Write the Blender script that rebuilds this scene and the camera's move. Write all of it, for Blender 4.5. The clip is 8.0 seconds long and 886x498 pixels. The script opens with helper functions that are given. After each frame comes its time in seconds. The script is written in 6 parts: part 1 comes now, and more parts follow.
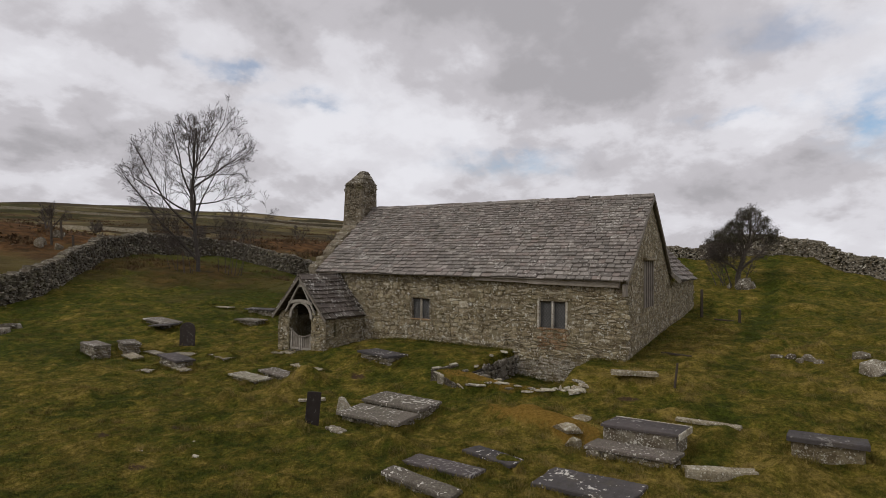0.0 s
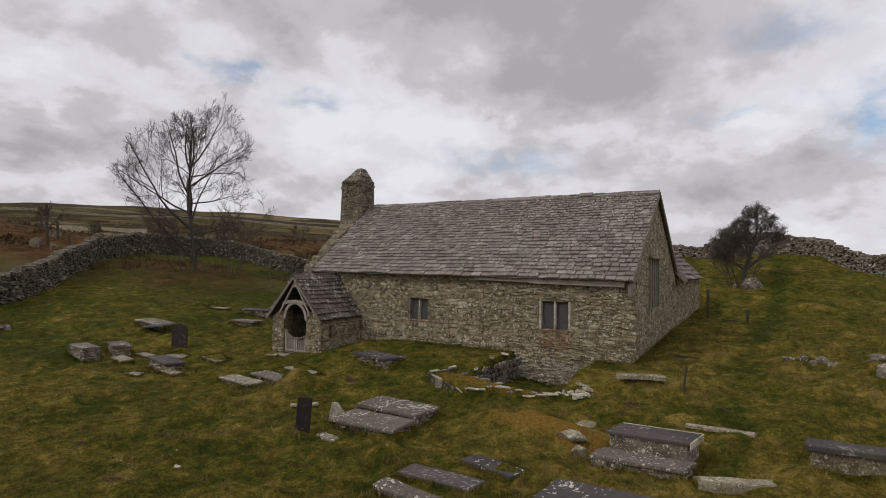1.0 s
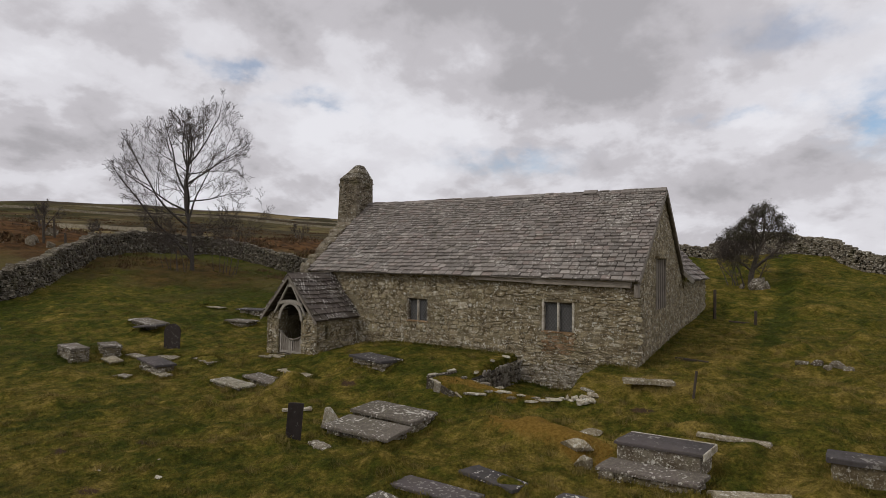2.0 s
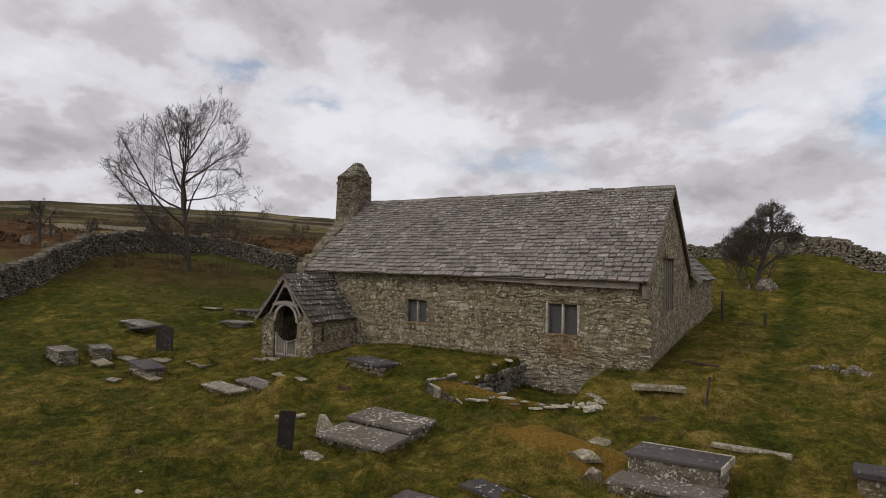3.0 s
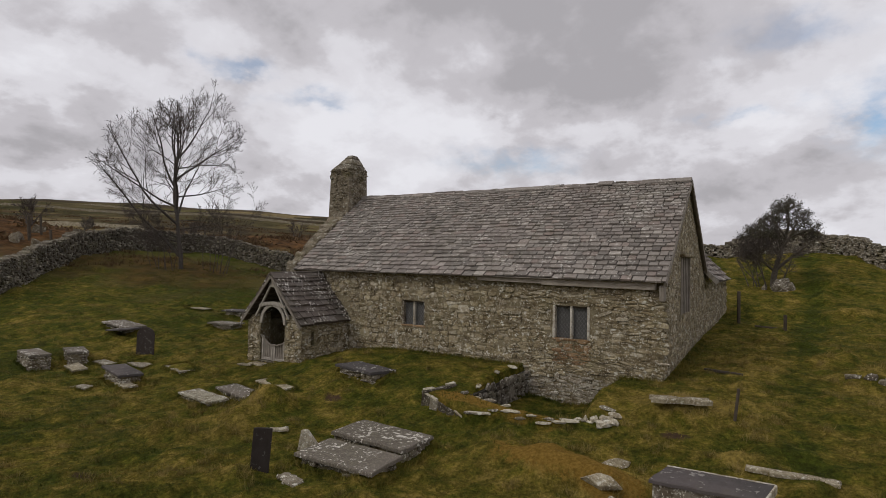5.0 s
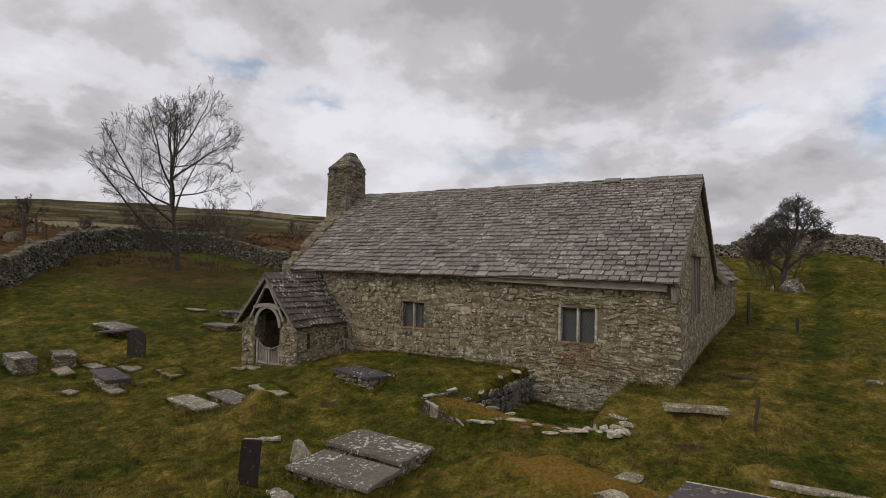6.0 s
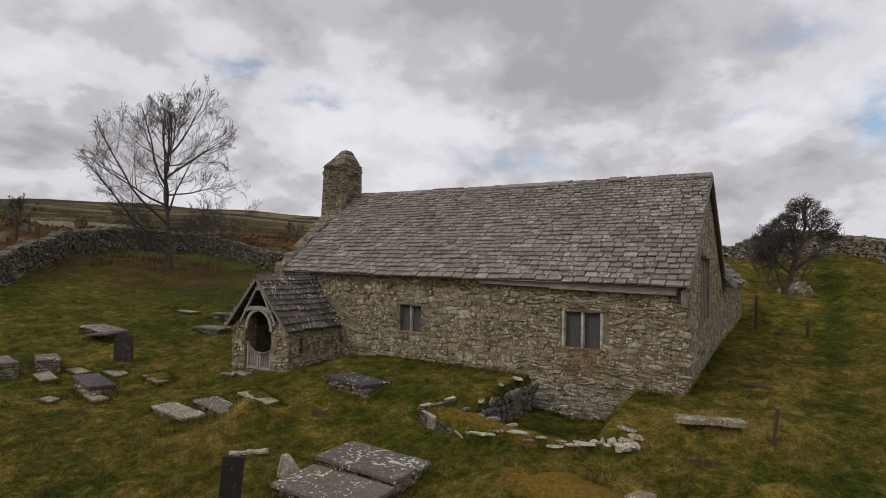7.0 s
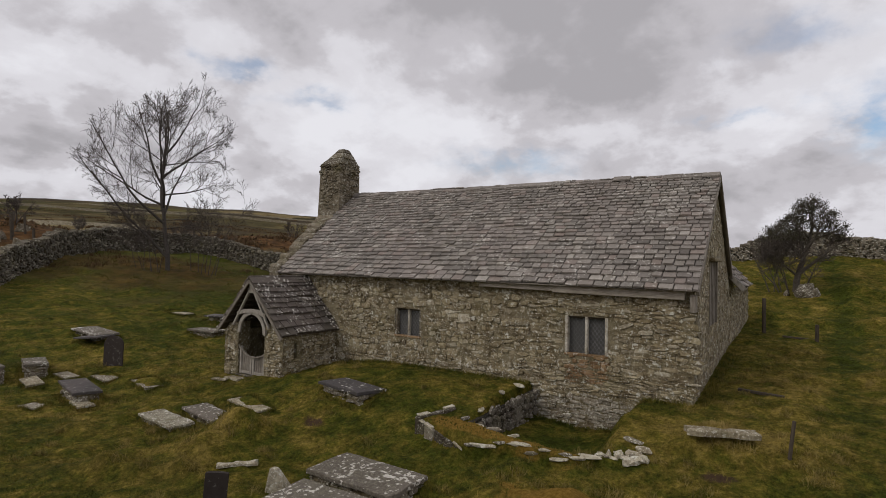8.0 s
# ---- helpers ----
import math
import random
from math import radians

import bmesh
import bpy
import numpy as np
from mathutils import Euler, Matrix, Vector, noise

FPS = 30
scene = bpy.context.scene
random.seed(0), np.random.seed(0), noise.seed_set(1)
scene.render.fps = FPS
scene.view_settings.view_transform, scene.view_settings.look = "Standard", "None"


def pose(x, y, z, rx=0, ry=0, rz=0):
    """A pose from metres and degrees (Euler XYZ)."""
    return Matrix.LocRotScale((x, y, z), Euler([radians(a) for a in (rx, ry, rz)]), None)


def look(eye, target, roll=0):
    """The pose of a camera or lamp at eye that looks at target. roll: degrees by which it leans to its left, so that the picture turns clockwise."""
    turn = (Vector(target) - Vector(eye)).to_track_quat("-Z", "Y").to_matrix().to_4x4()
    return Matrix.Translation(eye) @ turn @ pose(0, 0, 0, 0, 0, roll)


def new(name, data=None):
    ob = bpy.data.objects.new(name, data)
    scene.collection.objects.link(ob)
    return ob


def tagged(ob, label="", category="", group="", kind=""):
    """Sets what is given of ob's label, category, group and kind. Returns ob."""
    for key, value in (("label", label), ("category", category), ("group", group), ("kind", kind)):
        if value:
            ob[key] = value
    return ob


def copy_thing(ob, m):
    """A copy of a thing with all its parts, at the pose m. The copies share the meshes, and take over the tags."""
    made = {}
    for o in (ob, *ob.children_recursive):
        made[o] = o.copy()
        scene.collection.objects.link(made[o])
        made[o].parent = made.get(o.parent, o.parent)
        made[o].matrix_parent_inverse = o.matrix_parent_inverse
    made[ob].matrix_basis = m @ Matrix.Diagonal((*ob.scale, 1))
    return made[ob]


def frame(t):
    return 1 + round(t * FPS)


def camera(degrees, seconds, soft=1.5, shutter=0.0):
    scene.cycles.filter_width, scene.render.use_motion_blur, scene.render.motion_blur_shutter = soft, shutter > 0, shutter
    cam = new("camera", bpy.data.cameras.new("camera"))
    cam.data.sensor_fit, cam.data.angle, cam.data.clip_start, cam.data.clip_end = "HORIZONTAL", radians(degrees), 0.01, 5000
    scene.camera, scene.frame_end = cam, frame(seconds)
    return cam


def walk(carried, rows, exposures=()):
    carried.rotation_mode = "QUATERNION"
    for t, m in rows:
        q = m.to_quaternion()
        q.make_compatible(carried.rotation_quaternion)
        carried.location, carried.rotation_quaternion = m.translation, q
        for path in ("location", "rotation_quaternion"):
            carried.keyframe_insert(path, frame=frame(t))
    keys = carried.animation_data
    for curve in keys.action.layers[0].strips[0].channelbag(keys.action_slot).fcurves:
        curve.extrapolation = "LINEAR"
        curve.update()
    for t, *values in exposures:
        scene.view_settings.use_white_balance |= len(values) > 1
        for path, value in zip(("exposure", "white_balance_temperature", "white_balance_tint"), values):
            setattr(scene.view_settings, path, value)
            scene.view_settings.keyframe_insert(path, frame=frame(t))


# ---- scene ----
cam = camera(78.0, 8.0, soft=0.52)
PATH = [
    (0, (4.246, -18.572, 3.721), (3.204, -16.866, 3.767), 0.9),
    (0.5, (4.115, -18.252, 3.689), (3.071, -16.547, 3.735), 0.8),
    (1, (3.981, -17.95, 3.687), (2.935, -16.246, 3.733), 0.8),
    (1.5, (3.848, -17.647, 3.683), (2.8, -15.944, 3.727), 0.9),
    (3, (3.361, -16.798, 3.678), (2.309, -15.097, 3.722), 1.0),
    (3.5, (3.205, -16.484, 3.655), (2.152, -14.785, 3.699), 1.0),
    (4, (3.05, -16.174, 3.645), (1.995, -14.475, 3.689), 1.1),
    (4.5, (2.878, -15.863, 3.644), (1.823, -14.164, 3.685), 1.1),
    (6, (2.326, -14.995, 3.642), (1.27, -13.297, 3.683), 1.1),
    (6.5, (2.132, -14.703, 3.654), (1.078, -13.004, 3.695), 1.1),
    (7, (1.971, -14.385, 3.671), (0.918, -12.685, 3.714), 1.2),
    (7.5, (1.835, -14.113, 3.713), (0.782, -12.413, 3.756), 1.3),
    (8, (1.722, -13.905, 3.723), (0.668, -12.206, 3.767), 1.3),
]
walk(cam, [(t, look(eye, target, roll)) for t, eye, target, roll in PATH])

# ---- sky and sun ----
SUN_HIGH, SUN_WAY = 42.0, 215.0      # elevation and compass bearing, degrees
world = bpy.data.worlds.new("sky")
scene.world = world
world.use_nodes = True


def build_sky():
    nt = world.node_tree
    nt.nodes.clear()
    N, L = nt.nodes.new, nt.links.new
    out, back = N("ShaderNodeOutputWorld"), N("ShaderNodeBackground")
    sky = N("ShaderNodeTexSky")
    sky.sky_type, sky.sun_disc = "NISHITA", False
    sky.sun_elevation, sky.sun_rotation = radians(SUN_HIGH), radians(SUN_WAY)
    blue = N("ShaderNodeVectorMath")
    blue.operation = "SCALE"
    blue.inputs["Scale"].default_value = 0.115
    L(sky.outputs[0], blue.inputs[0])
    co, sep = N("ShaderNodeTexCoord"), N("ShaderNodeSeparateXYZ")
    L(co.outputs["Generated"], sep.inputs[0])

    def math(op, a, b, clamp=False):
        n = N("ShaderNodeMath")
        n.operation, n.use_clamp = op, clamp
        for i, v in enumerate((a, b)):
            if isinstance(v, (int, float)):
                n.inputs[i].default_value = v
            else:
                L(v, n.inputs[i])
        return n.outputs[0]

    up = math("ADD", math("MAXIMUM", sep.outputs[2], 0.0), 0.45)
    flat = N("ShaderNodeCombineXYZ")
    L(math("DIVIDE", sep.outputs[0], up), flat.inputs[0])
    L(math("DIVIDE", sep.outputs[1], up), flat.inputs[1])

    def cloud(scale, detail, rough, seed, twist=0.0):
        n = N("ShaderNodeTexNoise")
        n.noise_dimensions = "4D"
        L(flat.outputs[0], n.inputs["Vector"])
        for key, v in (("W", seed), ("Scale", scale), ("Detail", detail), ("Roughness", rough), ("Distortion", twist)):
            n.inputs[key].default_value = v
        return n.outputs["Fac"]

    def ramp(fac, stops):
        n = N("ShaderNodeValToRGB")
        n.color_ramp.interpolation = "EASE"
        while len(n.color_ramp.elements) < len(stops):
            n.color_ramp.elements.new(0.5)
        for e, (p, c) in zip(n.color_ramp.elements, stops):
            e.position, e.color = p, (*c, 1)
        L(fac, n.inputs[0])
        return n.outputs[0]

    # bearing and height of each way, in degrees, ruffled so that cloud edges are ragged
    az = math("ADD", math("MULTIPLY", math("ARCTAN2", sep.outputs[0], sep.outputs[1]), 57.3), math("MULTIPLY", math("SUBTRACT", cloud(7.0, 7, 0.6, 3.3), 0.5), 16.0))
    el = math("ADD", math("MULTIPLY", math("ARCSINE", sep.outputs[2], 0.0), 57.3), math("MULTIPLY", math("SUBTRACT", cloud(9.0, 7, 0.6, 7.9), 0.5), 6.0))

    def bank(a, e, wide, tall, weight):
        """A bank of cloud, or a rift in it, about a bearing and a height."""
        q = math("ADD", math("POWER", math("ABSOLUTE", math("DIVIDE", math("SUBTRACT", az, a), wide), 0.0), 2.0), math("POWER", math("ABSOLUTE", math("DIVIDE", math("SUBTRACT", el, e), tall), 0.0), 2.0))
        return math("MULTIPLY", math("POWER", 2.718, math("MULTIPLY", q, -1.0)), weight)

    rifts = None
    for row in ((-54.0, 18.2, 2.6, 0.7, 0.65), (-45.0, 15.7, 3.2, 0.8, 0.75), (-25.0, 10.2, 5.0, 1.1, 0.75), (6.8, 12.7, 2.6, 2.2, 1.0), (0.5, 20.0, 4.0, 1.3, 0.45), (-3.4, 13.7, 2.6, 0.6, 0.6)):
        rifts = bank(*row) if rifts is None else math("ADD", rifts, bank(*row))
    cover = math("SUBTRACT", 1.0, math("MULTIPLY", rifts, ramp(cloud(6.5, 8, 0.6, 5.1, 0.1), [(0.3, (0.25, 0.25, 0.25)), (0.6, (1, 1, 1))])), True)
    body = math("ADD", math("MULTIPLY", cloud(1.7, 5, 0.5, 8.2, 0.1), 0.5), math("MULTIPLY", cloud(5.4, 9, 0.56, 1.7, 0.15), 0.5))
    body = math("SUBTRACT", body, 0.012)
    for row in ((-31.0, 26.0, 25.0, 7.0, 0.17), (-19.5, 18.0, 14.0, 2.4, 0.08), (-51.0, 23.5, 8.0, 3.5, 0.06), (-68.0, 10.2, 7.0, 2.4, 0.12), (-64.0, 20.0, 10.0, 2.6, 0.06), (1.0, 7.0, 13.0, 2.4, 0.07), (-30.0, 6.5, 9.0, 1.6, 0.05),
                (-47.0, 14.2, 7.0, 2.6, -0.07), (-1.0, 12.4, 7.0, 1.5, -0.09), (-69.0, 15.6, 5.0, 2.0, -0.08), (-24.0, 13.4, 10.0, 1.5, -0.07), (-61.0, 7.0, 6.0, 1.4, -0.05)):
        body = math("ADD", body, bank(*row))
    tone = ramp(body, [(0.38, (0.793, 0.788, 0.832)), (0.47, (0.703, 0.691, 0.732)), (0.55, (0.542, 0.523, 0.554)), (0.66, (0.402, 0.388, 0.41))])
    mix = N("ShaderNodeMix")
    mix.data_type = "RGBA"
    L(cover, mix.inputs["Factor"])
    L(blue.outputs[0], mix.inputs["A"])
    L(tone, mix.inputs["B"])
    L(mix.outputs["Result"], back.inputs["Color"])
    back.inputs["Strength"].default_value = 1.0
    L(back.outputs[0], out.inputs[0])


build_sky()
sun_data = bpy.data.lights.new("sun", "SUN")
sun_data.energy, sun_data.angle, sun_data.color = 0.9, radians(14), (1.0, 0.95, 0.87)
sun = new("sun", sun_data)
sun.matrix_world = look((30 * math.sin(radians(SUN_WAY)), 30 * math.cos(radians(SUN_WAY)), 30 * math.tan(radians(SUN_HIGH))), (0, 0, 0))

# ---- materials ----
def nodes(name):
    m = bpy.data.materials.new(name)
    m.use_nodes = True
    nt = m.node_tree
    return m, nt, nt.nodes["Principled BSDF"]


class Kit:
    """Shortcuts for wiring a node tree."""

    def __init__(self, nt):
        self.nt = nt
        self.co = nt.nodes.new("ShaderNodeTexCoord").outputs["Object"]
        self.geo = nt.nodes.new("ShaderNodeNewGeometry")
        self.world = self.geo.outputs["Position"]
        split = nt.nodes.new("ShaderNodeSeparateXYZ")
        nt.links.new(self.world, split.inputs[0])
        self.up = split.outputs[2]

    def put(self, v, sock):
        if isinstance(v, (int, float)):
            sock.default_value = v
        elif isinstance(v, tuple):
            sock.default_value = (*v, 1) if len(v) == 3 and len(sock.default_value) == 4 else v
        else:
            self.nt.links.new(v, sock)

    def noise(self, scale, detail=6, rough=0.55, seed=0.0, vec=None, twist=0.0):
        n = self.nt.nodes.new("ShaderNodeTexNoise")
        n.noise_dimensions = "4D"
        self.put(vec or self.world, n.inputs["Vector"])
        for key, v in (("W", seed), ("Scale", scale), ("Detail", detail), ("Roughness", rough), ("Distortion", twist)):
            self.put(v, n.inputs[key])
        return n.outputs["Fac"]

    def cells(self, scale, vec=None):
        """A random number for each cell of a broken mosaic."""
        n = self.nt.nodes.new("ShaderNodeTexVoronoi")
        self.put(vec or self.world, n.inputs["Vector"])
        n.inputs["Scale"].default_value = scale
        return self.math("FRACT", self.math("MULTIPLY", n.outputs["Color"], 7.7))

    def math(self, op, a, b=0.0, clamp=False):
        n = self.nt.nodes.new("ShaderNodeMath")
        n.operation, n.use_clamp = op, clamp
        self.put(a, n.inputs[0])
        self.put(b, n.inputs[1])
        return n.outputs[0]

    def span(self, v, a, b, lo=0.0, hi=1.0):
        n = self.nt.nodes.new("ShaderNodeMapRange")
        n.interpolation_type = "SMOOTHSTEP"
        for i, x in enumerate((v, a, b, lo, hi)):
            self.put(x, n.inputs[i])
        return n.outputs[0]

    def mix(self, fac, a, b, blend="MIX"):
        n = self.nt.nodes.new("ShaderNodeMix")
        n.data_type, n.blend_type = "RGBA", blend
        self.put(fac, n.inputs["Factor"])
        self.put(a, n.inputs["A"])
        self.put(b, n.inputs["B"])
        return n.outputs["Result"]

    def ramp(self, fac, stops):
        n = self.nt.nodes.new("ShaderNodeValToRGB")
        while len(n.color_ramp.elements) < len(stops):
            n.color_ramp.elements.new(0.5)
        for e, (p, c) in zip(n.color_ramp.elements, stops):
            e.position, e.color = p, (*c, 1)
        self.put(fac, n.inputs[0])
        return n.outputs[0]

    def dice(self):
        """One random number for each loose piece, whether an object or an island of a mesh."""
        info = self.nt.nodes.new("ShaderNodeObjectInfo")
        return self.math("FRACT", self.math("ADD", info.outputs["Random"], self.geo.outputs["Random Per Island"]))

    def dice2(self, a):
        return self.math("FRACT", self.math("MULTIPLY", a, 17.31))

    def attr(self, name):
        n = self.nt.nodes.new("ShaderNodeAttribute")
        n.attribute_name = name
        return n.outputs["Fac"]

    def stretch(self, x, y, z):
        n = self.nt.nodes.new("ShaderNodeVectorMath")
        n.operation = "MULTIPLY"
        self.put(self.world, n.inputs[0])
        n.inputs[1].default_value = (x, y, z)
        return n.outputs[0]

    def bump(self, h, strength, dist):
        n = self.nt.nodes.new("ShaderNodeBump")
        n.inputs["Strength"].default_value, n.inputs["Distance"].default_value = strength, dist
        self.put(h, n.inputs["Height"])
        return n.outputs["Normal"]


def finish(k, bsdf, colour, rough=0.9, normal=None, spec=0.25):
    k.put(colour, bsdf.inputs["Base Color"])
    k.put(rough, bsdf.inputs["Roughness"])
    bsdf.inputs["Specular IOR Level"].default_value = spec
    if normal is not None:
        k.put(normal, bsdf.inputs["Normal"])


def stone_material(name, stops, lichen=0.5, moss=0.2, grain=1.0):
    """Rubble: a hue for each stone, veins, pale lichen and some moss."""
    m, nt, b = nodes(name)
    k = Kit(nt)
    d = k.dice()
    base = k.ramp(d, stops)
    base = k.mix(k.span(k.noise(3.1, 7, 0.6, 2.0), 0.35, 0.7), base, k.mix(1.0, base, (0.5, 0.45, 0.38), "MULTIPLY"))
    base = k.mix(k.span(k.noise(38 * grain, 5, 0.7, 4.0), 0.3, 0.75, 0.0, 0.55), base, k.mix(1.0, base, (1.45, 1.42, 1.38), "MULTIPLY"))
    base = k.mix(k.span(k.noise(16, 8, 0.7, 14.0), 0.42, 0.66, 0.0, 0.7), base, k.mix(1.0, base, (0.36, 0.33, 0.29), "MULTIPLY"))
    pale = k.math("MULTIPLY", k.span(k.noise(23 * grain, 6, 0.68, 7.0), 0.56, 0.605), min(1.0, lichen * 1.5))
    base = k.mix(pale, base, (0.6, 0.57, 0.48))
    crust = k.math("MULTIPLY", k.span(k.noise(8.5, 7, 0.66, 17.0), 0.575, 0.61), min(1.0, lichen * 1.6))
    base = k.mix(crust, base, (0.56, 0.54, 0.46))
    green = k.math("MULTIPLY", k.span(k.noise(1.6, 6, 0.6, 9.0), 0.5, 0.72), moss)
    base = k.mix(green, base, (0.11, 0.1, 0.035))
    h = k.math("ADD", k.noise(24 * grain, 8, 0.65, 1.0), k.math("MULTIPLY", k.noise(6, 4, 0.6, 5.0), 0.8))
    finish(k, b, base, k.span(k.noise(9, 3), 0.3, 0.7, 0.8, 0.97), k.bump(h, 0.7, 0.02), 0.2)
    return m


def slate_material(name, stops, lichen):
    m, nt, b = nodes(name)
    k = Kit(nt)
    d = k.dice()
    base = k.ramp(d, stops)
    streak = k.noise(5.0, 7, 0.62, 3.0, k.stretch(2.4, 1.0, 1.0))
    base = k.mix(k.span(streak, 0.35, 0.7, 0.0, 0.5), base, k.mix(1.0, base, (0.6, 0.57, 0.55), "MULTIPLY"))
    pink = k.span(k.noise(0.55, 4, 0.5, 6.0), 0.45, 0.65, 0.0, 0.2 if lichen > 0.2 else 0.0)
    base = k.mix(pink, base, (0.235, 0.19, 0.178))
    crust = k.math("ADD", k.noise(11, 5, 0.6, 8.0), k.math("MULTIPLY", k.math("SUBTRACT", k.noise(1.7, 4, 0.5, 12.0), 0.5), 0.5))
    spot = k.math("MULTIPLY", k.span(crust, 0.605 - 0.07 * max(0.0, lichen - 0.7), 0.635 - 0.07 * max(0.0, lichen - 0.7)), min(lichen * 1.4, 0.95))
    base = k.mix(spot, base, (0.56, 0.535, 0.48))
    film = k.span(k.noise(24, 8, 0.75, 18.0), 0.46, 0.62, 0.0, 0.45 if lichen > 0.95 else 0.0)
    base = k.mix(film, base, (0.29, 0.27, 0.205))
    algae = k.span(k.noise(2.2, 6, 0.6, 15.0), 0.5, 0.75, 0.0, 0.35 if lichen > 0.2 else 0.0)
    base = k.mix(algae, base, (0.1, 0.088, 0.05))
    base = k.mix(k.span(k.noise(45, 4, 0.7, 2.0), 0.35, 0.75, 0.0, 0.3), base, k.mix(1.0, base, (1.5, 1.46, 1.42), "MULTIPLY"))
    h = k.math("ADD", k.noise(30, 7, 0.6, 1.0), k.noise(5, 3, 0.5, 4.0))
    finish(k, b, base, k.span(k.noise(7, 4), 0.3, 0.7, 0.75, 0.95), k.bump(h, 0.6, 0.015), 0.16)
    return m


def timber_material(name, a, c, grain=(1.0, 1.0, 0.12)):
    m, nt, b = nodes(name)
    k = Kit(nt)
    g = k.noise(42, 6, 0.6, 2.0, k.stretch(*grain))
    col = k.mix(k.span(g, 0.3, 0.72), a, c)
    col = k.mix(k.span(k.noise(3, 5, 0.6, 7.0), 0.4, 0.7, 0.0, 0.45), col, k.mix(1.0, col, (0.5, 0.47, 0.42), "MULTIPLY"))
    finish(k, b, col, 0.85, k.bump(g, 0.5, 0.008), 0.25)
    return m


def plain(name, colour, rough=0.8, metal=0.0, vary=0.35):
    m, nt, b = nodes(name)
    k = Kit(nt)
    dark = tuple(v * (1 - vary) for v in colour)
    col = k.mix(k.span(k.noise(11, 6, 0.6, 3.0), 0.3, 0.7), colour, dark)
    finish(k, b, col, rough, k.bump(k.noise(60, 5, 0.6), 0.3, 0.004))
    b.inputs["Metallic"].default_value = metal
    return m


RUBBLE = [(0.0, (0.3, 0.25, 0.155)), (0.2, (0.4, 0.345, 0.225)), (0.4, (0.2, 0.165, 0.1)), (0.6, (0.36, 0.305, 0.2)),
          (0.74, (0.21, 0.178, 0.12)), (0.88, (0.5, 0.455, 0.35)), (0.94, (0.33, 0.28, 0.185)), (1.0, (0.15, 0.123, 0.085))]
RUSTED = [(0.0, (0.27, 0.17, 0.09)), (0.5, (0.34, 0.23, 0.13)), (1.0, (0.22, 0.135, 0.075))]
DAMP = [(0.0, (0.3, 0.265, 0.21)), (0.5, (0.36, 0.33, 0.27)), (1.0, (0.24, 0.215, 0.17))]
GREYSTONE = [(0.0, (0.07, 0.06, 0.044)), (0.3, (0.113, 0.098, 0.073)), (0.55, (0.045, 0.038, 0.029)), (0.79, (0.28, 0.256, 0.205)), (0.89, (0.09, 0.078, 0.059)), (1.0, (0.062, 0.053, 0.04))]
SLATES = [(0.0, (0.195, 0.173, 0.152)), (0.25, (0.275, 0.248, 0.219)), (0.5, (0.145, 0.13, 0.115)), (0.72, (0.235, 0.215, 0.191)), (0.86, (0.235, 0.193, 0.168)), (0.94, (0.37, 0.34, 0.3)), (1.0, (0.125, 0.111, 0.098))]
PORCHSLATES = [(0.0, (0.08, 0.068, 0.055)), (0.4, (0.115, 0.099, 0.08)), (0.7, (0.065, 0.056, 0.046)), (1.0, (0.15, 0.135, 0.118))]

M_RUBBLE = stone_material("rubble_stone", RUBBLE, 0.6, 0.3)
M_RUSTED = stone_material("rust_stained_rubble", RUSTED, 0.3, 0.2)
M_DAMP = stone_material("grey_damp_rubble", DAMP, 0.5, 0.2)
M_GREY = stone_material("grey_field_stone", GREYSTONE, 0.3, 0.4)
M_LICHEN = stone_material("lichened_stone", [(0.0, (0.2, 0.175, 0.135)), (0.5, (0.27, 0.24, 0.185)), (1.0, (0.14, 0.122, 0.095))], 0.7, 0.5)
M_WHITE = stone_material("white_lichened_stone", [(0.0, (0.44, 0.405, 0.31)), (1.0, (0.56, 0.52, 0.42))], 1.0, 0.1)
M_PALE = stone_material("pale_stone", [(0.0, (0.27, 0.235, 0.16)), (1.0, (0.36, 0.32, 0.23))], 0.5, 0.5)
M_SLATE = slate_material("roof_slate", SLATES, 0.4)
M_PSLATE = slate_material("porch_slate", PORCHSLATES, 0.9)
M_SLAB = slate_material("grave_slate", [(0.0, (0.06, 0.055, 0.053)), (0.5, (0.08, 0.073, 0.071)), (1.0, (0.068, 0.062, 0.06))], 0.75)
M_SLABL = slate_material("lichened_grave_slate", [(0.0, (0.095, 0.081, 0.064)), (1.0, (0.125, 0.108, 0.086))], 1.0)
M_PALESLAB = stone_material("pale_slab", [(0.0, (0.25, 0.235, 0.18)), (1.0, (0.31, 0.29, 0.225))], 0.8, 0.4)
M_COPE = stone_material("cope_stone", [(0.0, (0.1, 0.086, 0.063)), (0.5, (0.2, 0.178, 0.138)), (1.0, (0.13, 0.112, 0.084))], 0.3, 0.6)
M_HEAD = slate_material("headstone_slate", [(0.0, (0.036, 0.029, 0.025)), (1.0, (0.046, 0.037, 0.032))], 0.08)
M_MORTAR = stone_material("lime_mortar", [(0.0, (0.18, 0.153, 0.094)), (1.0, (0.235, 0.2, 0.128))], 0.4, 0.3)
# wall core coloured dark to stand in for shade in gaps between stones
M_GAP_SHADE = stone_material("gap_shade_core", [(0.0, (0.045, 0.04, 0.032)), (1.0, (0.07, 0.062, 0.05))], 0.1, 0.3)
M_TIMBER = timber_material("weathered_timber", (0.27, 0.24, 0.2), (0.16, 0.138, 0.112))
M_PALETIMBER = timber_material("pale_limed_timber", (0.42, 0.385, 0.33), (0.25, 0.225, 0.19))
M_DARKWOOD = timber_material("dark_oak", (0.09, 0.07, 0.05), (0.05, 0.04, 0.03))
